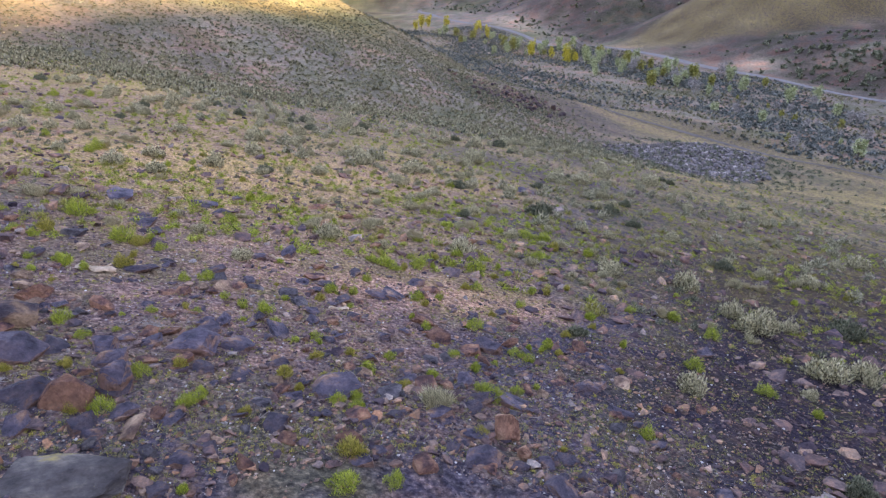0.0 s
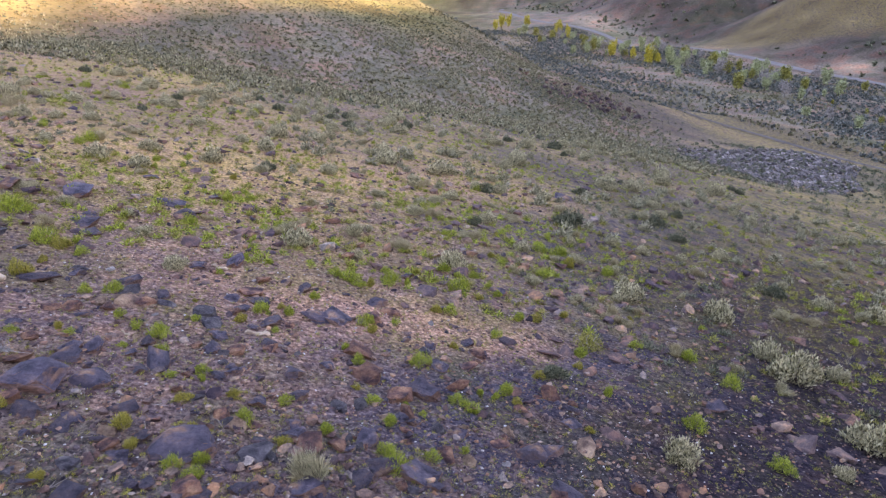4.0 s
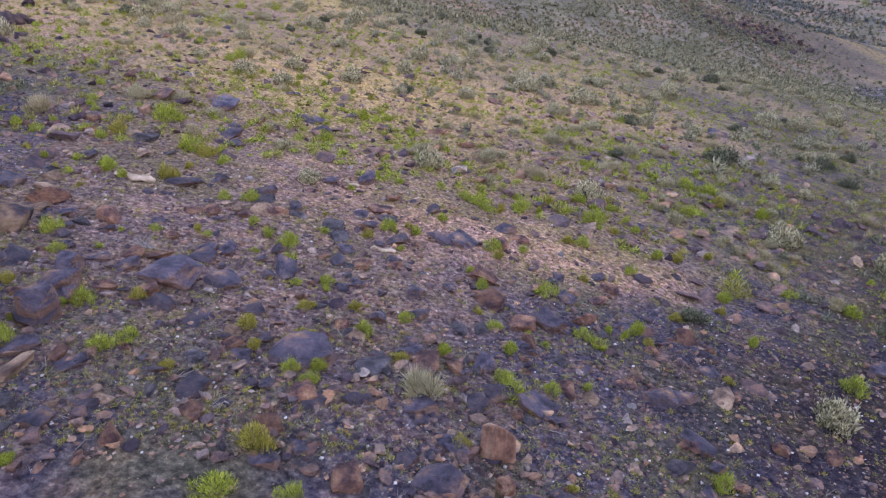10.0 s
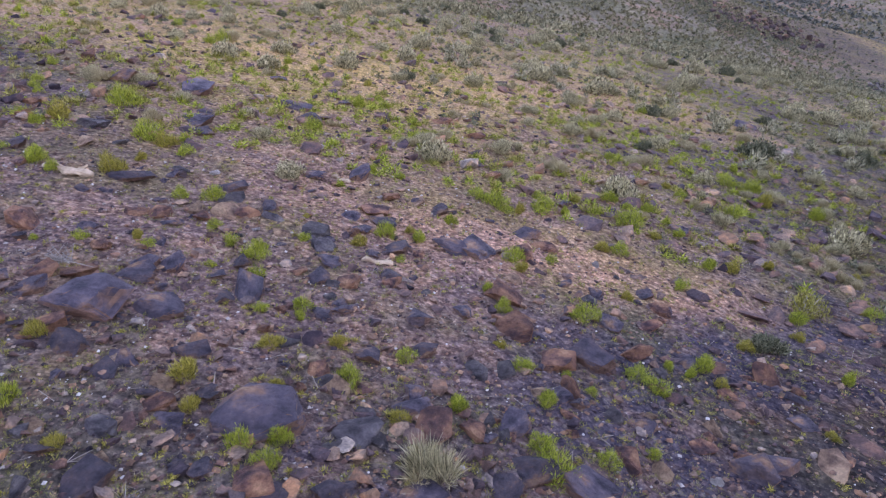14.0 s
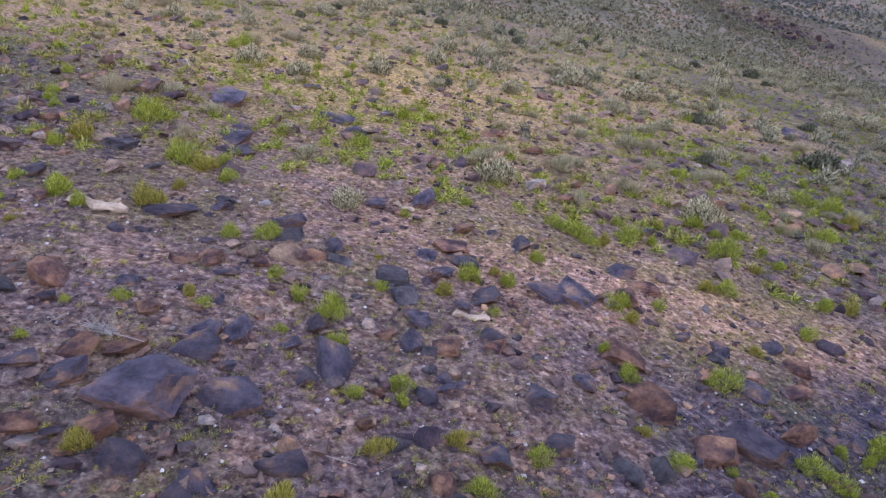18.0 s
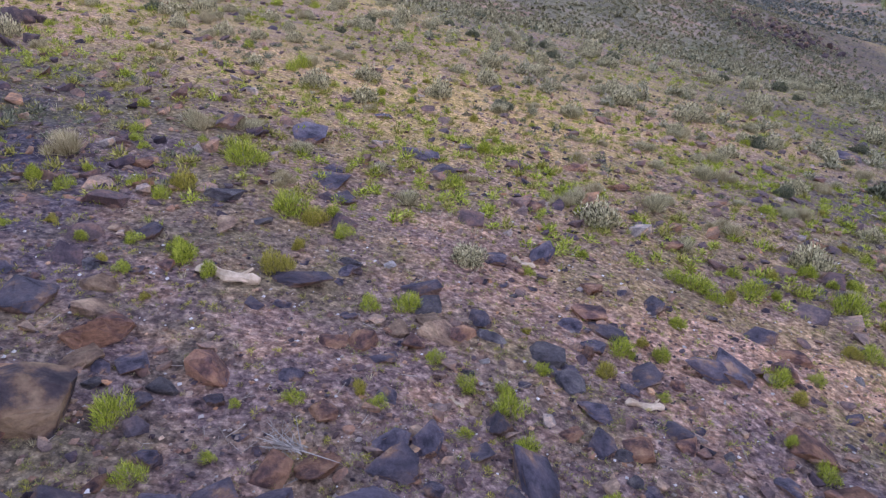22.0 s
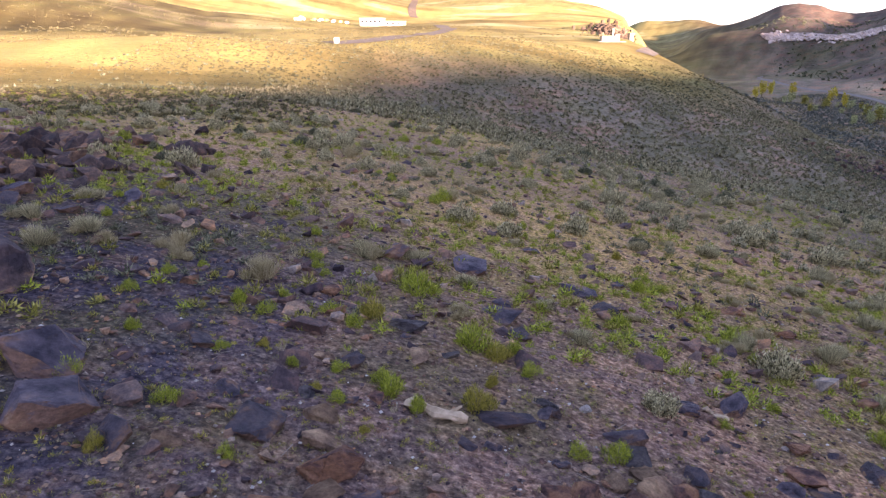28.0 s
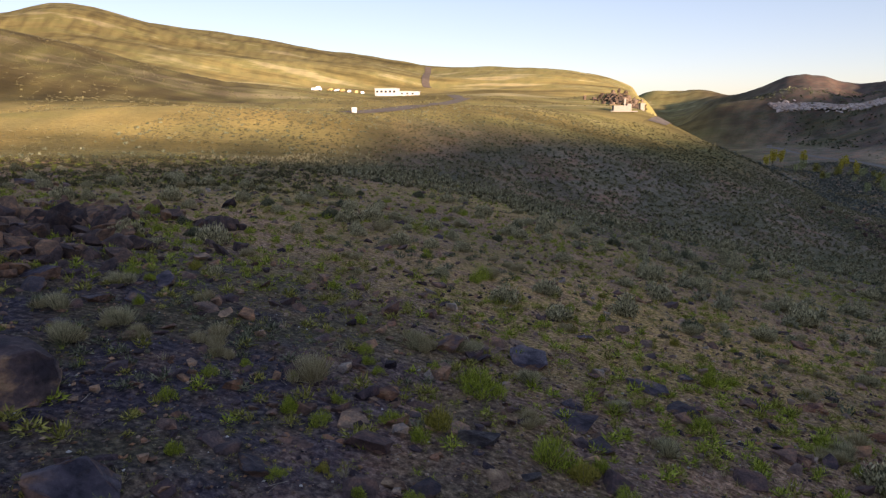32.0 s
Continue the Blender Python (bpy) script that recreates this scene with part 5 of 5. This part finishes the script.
# fallen stones below the hill, and the rocky shoulder
n = 7600
u, v = rng.normal(scale=1.0, size=n), rng.normal(scale=1.0, size=n)
keep = u**2 + v**2 < 3.4 * (0.75 + 0.25 * np.sin(3 * np.arctan2(v, u)))
strewn("talus_pile", pebble_shapes, 80 + 7.2 * u[keep] + 7 * v[keep], 102 + 8.6 * u[keep] - 6 * v[keep], 0.25 * (0.95 / 0.25) ** (rng.uniform(0, 1, keep.sum()) ** 2.0), TALUS, "heap of grey broken stones on the lower slope", "rocks", 0.15, (0.6, 1.0), 0.3)
n = 900
u, v = rng.normal(scale=1.0, size=n), rng.normal(scale=1.0, size=n)
strewn("talus_scrub", clump_shapes, 80 + 8 * u + 8 * v, 102 + 9 * u - 7 * v, rng.uniform(0.7, 1.7, n), SAGE_DARK, "dark scrub round the heap of stones", "shrubs", 0.0, (0.7, 1.1))
n = 460
strewn("shoulder_rocks", stone_shapes, 66 + rng.normal(scale=6, size=n), 153 + rng.normal(scale=5, size=n), 0.3 * (1.5 / 0.3) ** (rng.uniform(0, 1, n) ** 2.2), CRAG, "dark broken rocks on the hill's shoulder", "rocks", 0.1, (0.5, 0.9), 0.3)
n = 1500
strewn("shoulder_scrub", clump_shapes, 59 + rng.normal(scale=9, size=n), 148 + rng.normal(scale=8, size=n), rng.uniform(0.5, 1.1, n), SAGE_DARK, "dense dark scrub on the hill's shoulder", "shrubs", 0.0, (0.6, 1.0))
n = 260
strewn("outcrop_foot", stone_shapes, -18.6 + rng.normal(scale=1.3, size=170), 21.4 + rng.normal(scale=1.8, size=170), 0.2 * (0.85 / 0.2) ** (rng.uniform(0, 1, 170) ** 1.7), CRAG, "dark broken boulders below the outcrop", "rocks", 0.15, (0.6, 1.0), 0.3)
strewn("outcrop_stones", stone_shapes, -20.5 + rng.normal(scale=2.2, size=n), 25 + rng.normal(scale=3.2, size=n), 0.15 * (0.9 / 0.15) ** (rng.uniform(0, 1, n) ** 1.7), CRAG, "broken dark stones heaped on the outcrop", "rocks", 0.15, (0.6, 1.0), 0.3)

# ---- roads and tracks ----


def ribbon(name, xs, ys, width, mat, label, lift=0.12):
    xs, ys = np.asarray(xs, float), np.asarray(ys, float)
    dx, dy = np.gradient(xs), np.gradient(ys)
    length = np.hypot(dx, dy)
    px, py = -dy / length, dx / length
    rows_ = []
    for s in np.linspace(-0.5, 0.5, 5):
        x, y = xs + s * width * px, ys + s * width * py
        rows_.append(np.stack([x, y, land(x, y) + lift - 0.05 * (abs(s) > 0.4)], -1))
    v = np.stack(rows_, 1)
    k = np.arange(v.shape[0] * 5).reshape(-1, 5)
    faces = np.stack([k[:-1, :-1], k[1:, :-1], k[1:, 1:], k[:-1, 1:]], -1).reshape(-1, 4)
    return tagged(new(name, mesh_from(name, v.reshape(-1, 3), faces, mat, True)), label, "road", kind="structure")


def curve_through(points, n=60):
    """A smooth line through a few places."""
    p = np.array(points, float)
    t = np.linspace(0, len(p) - 1, n)
    out = []
    for s in t:
        k = min(int(s), len(p) - 2)
        f = s - k
        a, b, c, d = p[max(k - 1, 0)], p[k], p[k + 1], p[min(k + 2, len(p) - 1)]
        out.append(0.5 * (2 * b + (c - a) * f + (2 * a - 5 * b + 4 * c - d) * f**2 + (3 * b - a - 3 * c + d) * f**3))
    return np.array(out).T


ys = np.linspace(20, 676, 170)
ribbon("valley_road", road_x(ys), ys, 4.6, GRAVEL_ROAD, "pale gravel road along the valley", 0.25)
ribbon("creek_track", *curve_through([(128, 60), (121, 95), (116, 114), (109, 146), (97, 168), (88, 200)]), 1.7, DIRT_ROAD, "narrow dirt track above the creek", 0.15)
ribbon("hill_track", *curve_through([(-187, 1051), (-166, 916), (-148, 806), (-139, 770)]), 9, BROWN_TRACK, "brown track straight up the far hill", 0.5)
ribbon("plain_road", *curve_through([(-75, 450), (-60, 400), (-46, 330), (-48, 282), (-42, 220), (-43, 185), (-52, 160)]), 7, DIRT_ROAD, "curving dirt road over the golden plain", 0.25)
ribbon("canyon_road", *curve_through([(80, 400), (62, 348), (50, 314), (35, 264), (28, 240)]), 6, DIRT_ROAD, "dirt road down to the canyon", 0.25)

# ---- trees by the creek ----


def make_tree(v, mat, bare=False):
    def make(root):
        g = np.random.default_rng(600 + v)
        limbs = 9
        top = np.array([0.03, 0.02, 0.7])
        starts = [np.zeros(3)]
        ends = [top]
        r0, r1 = [0.035], [0.015]
        heads = []
        for k in range(limbs):
            at = top * (0.25 + 0.7 * k / limbs)
            a = k * 2.4
            tip = at + np.array([math.cos(a) * g.uniform(0.1, 0.26), math.sin(a) * g.uniform(0.1, 0.26), g.uniform(0.1, 0.3)])
            starts.append(at), ends.append(tip), r0.append(0.014), r1.append(0.005)
            heads.append(tip)
        part("trunk", mesh_from("trunk", *rods(np.array(starts), np.array(ends), np.array(r0), np.array(r1), 6), BARE if bare else BARK), root)
        heads = np.concatenate([heads, np.array(heads) * g.uniform(0.6, 1.0, (limbs, 1)) + g.normal(scale=0.06, size=(limbs, 3))])
        n = 600 if bare else 640
        pick_ = g.integers(0, len(heads), n)
        d = g.normal(size=(n, 3))
        d /= np.linalg.norm(d, axis=1)[:, None]
        centres = heads[pick_] + d * g.uniform(0.02, 0.17, (n, 1))
        ways = d + (0, 0, 0.5 if bare else 0.1)
        ways /= np.linalg.norm(ways, axis=1)[:, None]
        lv = leaves(centres, ways, (0.13 if bare else 0.1) * g.uniform(0.6, 1.3, n), (0.03 if bare else 0.075) * g.uniform(0.7, 1.3, n), g)
        part("crown", mesh_from("crown", *lv, mat), root)
    return make


tree_n = [0]


def tree(kind, x, y, tall, wide=0.8):
    n = tree_n[0]
    tree_n[0] += 1
    mat, word = {"y": (YELLOW, "yellow-leaved"), "g": (TREE_GREEN, "green-leaved"), "o": (OLIVE, "dull green"), "b": (BARE, "bare grey")}[kind]
    key = ("tree", kind, n % 3)
    turn = pose(x, y, height(x, y) - 0.1, 0, 0, (n * 77) % 360) @ Matrix.Diagonal((tall * wide, tall * wide, tall, 1))
    if key not in protos:
        root = new("cottonwood")
        make_tree(n % 3 + 10 * "ygob".index(kind), mat, kind == "b")(root)
        root.matrix_basis = turn
        protos[key] = root
        ob = root
    else:
        keep_ = protos[key].scale.copy()
        ob = copy_thing(protos[key], turn @ Matrix.Diagonal((1 / keep_[0], 1 / keep_[1], 1 / keep_[2], 1)))
    return tagged(ob, f"{word} cottonwood beside the dry creek", "tree", "trees along the creek")


for x, y, tall in ((148, 320, 9), (144, 312, 8), (151, 304, 7), (151, 290, 9), (154, 286, 6), (157, 420, 12), (160, 410, 9), (146, 278, 6), (140, 488, 12), (148, 498, 10), (158, 486, 10), (133, 478, 9)):
    tree("y", x, y, 0.85 * tall, 0.72)
for x, y, tall in ((185, 291, 7), (159, 217, 6), (172, 197, 8), (158, 197, 5), (174, 244, 7), (141, 245, 6), (188, 180, 7), (132, 112, 6), (175, 178, 8), (195, 268, 7), (186, 221, 8), (176, 160, 6), (150, 262, 7), (163, 236, 6), (168, 300, 8), (152, 318, 8), (176, 330, 8), (145, 345, 7), (160, 372, 8), (132, 330, 6), (188, 245, 6)):
    tree("g", x, y, 0.85 * tall, 0.85)
creek = curve_through([(132, 98), (150, 140), (162, 170), (173, 222), (173, 271), (168, 305), (156, 350), (146, 420)], 150)
for k in range(150):
    x, y = creek[:, k]
    off = 15 * math.sin(k * 4.1) + 7 * math.sin(k * 9.7)
    if y < 205 and k % 2:
        continue
    tree(("bobgbob" if y < 205 else "gobgbgo")[k % 7], x + off, y + 9 * math.sin(k * 2.7), (3.2 + 4.2 * ((k * 7) % 10) / 10) * (0.62 if y < 205 else 1.0), 0.8 + 0.35 * ((k * 3) % 5) / 5)

# ---- the far yard, box and ruin ----


def block(name, size, at, mat, parent, bevel=0.05, label=""):
    bm = bmesh.new()
    bmesh.ops.create_cube(bm, size=1.0, matrix=Matrix.Translation(at) @ Matrix.Diagonal((*size, 1)))
    bmesh.ops.bevel(bm, geom=bm.edges[:], offset=bevel, segments=1, affect="EDGES")
    me = bpy.data.meshes.new(name)
    bm.to_mesh(me)
    bm.free()
    me.materials.append(mat)
    return part(name, me, parent, label)


def yard_house(x, y, turn):
    root = new("yard_house")
    wall = block("wall", (14, 9, 4.6), (0, 0, 2.3), PLASTER, root, 0.08, "pale plastered walls")
    block("roof", (14.8, 9.8, 0.4), (0, 0, 4.85), ROOFING, root, 0.08, "low grey roof")
    wing = block("wing", (13, 7, 2.9), (13.6, 1, 1.45), PLASTER, root, 0.08)
    block("wing_roof", (13.8, 7.8, 0.3), (13.6, 1, 3.06), ROOFING, root, 0.06, "low grey roof")
    for k in range(5):
        block("window", (1.5, 0.16, 1.3), (-5.4 + 2.7 * k, -4.5, 2.9), DARK_GLASS, wall, 0.02, "dark window pane")
    for k in range(3):
        block("window", (1.4, 0.16, 1.1), (10 + 3.4 * k, -2.5, 1.7), DARK_GLASS, wing, 0.02, "dark window pane")
    block("door", (1.2, 0.18, 2.1), (-6.2, -4.52, 1.05), ROOFING, wall, 0.02, "grey entrance door")
    root.matrix_basis = pose(x, y, height(x, y) - 0.3, 0, 0, turn)
    return tagged(root, "pale flat-roofed house with a low wing on the plain", "house")


def parked(x, y, turn, length, tall, paint, label, category, name):
    root = new(name)
    body = block("body", (length, 2.3, tall * 0.62), (0, 0, tall * 0.5), paint, root, 0.18)
    block("cab", (length * 0.42, 2.1, tall * 0.42), (length * 0.18, 0, tall * 0.98), paint, root, 0.15)
    block("windscreen", (0.08, 1.7, tall * 0.26), (length * 0.395, 0, tall * 1.0), DARK_GLASS, root, 0.02, "dark glass")
    for sx in (-0.32, 0.32):
        for sy in (-1.1, 1.1):
            bm = bmesh.new()
            bmesh.ops.create_cone(bm, cap_ends=True, segments=14, radius1=0.48, radius2=0.48, depth=0.32, matrix=Matrix.Translation((sx * length, sy, 0.48)) @ Matrix.Rotation(radians(90), 4, "X"))
            me = bpy.data.meshes.new("wheel")
            bm.to_mesh(me)
            bm.free()
            me.materials.append(RUBBER)
            part("wheel", me, root, "black rubber wheel")
    root.matrix_basis = pose(x, y, height(x, y), 0, 0, turn)
    return tagged(root, label, category, "vehicles in the far yard")


yard_house(-108, 442, 0)
parked(-164, 470, 5, 7, 2.6, WHITE_PAINT, "white trailer truck parked on the plain", "truck", "truck")
for k, (x, y) in enumerate(((-150, 456), (-145, 455), (-141, 454), (-136, 453), (-131, 452), (-127, 452))):
    if k % 2:
        parked(x, y, 70 + 9 * k, 4.2, 1.5, WHITE_PAINT, "pale pickup parked in the yard row", "car", "pickup")
    else:
        parked(x, y, 60 + 11 * k, 4.0, 1.7, ORANGE_PAINT, "yellow earth-moving machine parked in the yard", "machine", "machine")


def utility_box(x, y):
    root = new("utility_box")
    block("cabinet", (1.1, 0.9, 1.2), (0, 0, 0.65), PLASTER, root, 0.04)
    block("lid", (1.2, 1.0, 0.08), (0, 0, 1.3), WHITE_PAINT, root, 0.02)
    block("plinth", (1.25, 1.05, 0.14), (0, 0, 0.05), CONCRETE, root, 0.02, "concrete plinth")
    root.matrix_basis = pose(x, y, height(x, y), 0, 0, 12)
    return tagged(root, "small white box standing beside the dirt road", "box")


utility_box(-50, 161)


def ruin(x, y):
    root = new("concrete_ruin")
    block("wall", (6.0, 2.6, 2.2), (0, 0, 1.0), CONCRETE, root, 0.12)
    block("post", (0.7, 0.7, 4.6), (1.2, 0.6, 2.2), CONCRETE, root, 0.08)
    block("pier", (1.6, 1.6, 2.8), (2.6, 0.2, 1.3), CONCRETE, root, 0.1)
    block("slab", (9.5, 4.2, 0.35), (0.5, 0, 0.1), CONCRETE, root, 0.06, "cracked concrete slab")
    root.matrix_basis = pose(x, y, height(x, y), 0, 0, 8)
    return tagged(root, "weathered concrete ruin with a tall post", "ruin")


def lone_pier(x, y):
    root = new("concrete_pier")
    block("shaft", (2.0, 2.0, 5.0), (0, 0, 2.4), CONCRETE, root, 0.12)
    block("cap", (2.5, 2.5, 0.5), (0.1, 0, 5.1), CONCRETE, root, 0.1)
    root.matrix_basis = pose(x, y, height(x, y), 0, 0, 20)
    return tagged(root, "squat weathered concrete pier near the ruin", "pier")


ruin(18.5, 258)
lone_pier(34, 327)
n = 700
strewn("knob_rocks", stone_shapes, 32 + rng.normal(scale=7.0, size=n), 362 + rng.normal(scale=7, size=n), 0.5 * (3.2 / 0.5) ** (rng.uniform(0, 1, n) ** 2.0), KNOB, "brown crags on the knob behind the ruin", "rocks", 0.2, (0.7, 1.3), 0.3)
n = 1400
qx = rng.uniform(222, 318, n)
qy = 778 - 0.72 * (qx - 226) + rng.normal(scale=6, size=n)
strewn("quarry_face", stone_shapes, qx, qy, rng.uniform(1.5, 5, n), PINK_CUT, "pale broken stone of a quarried slope", "rocks", 0.1, (0.25, 0.5), 0.3)
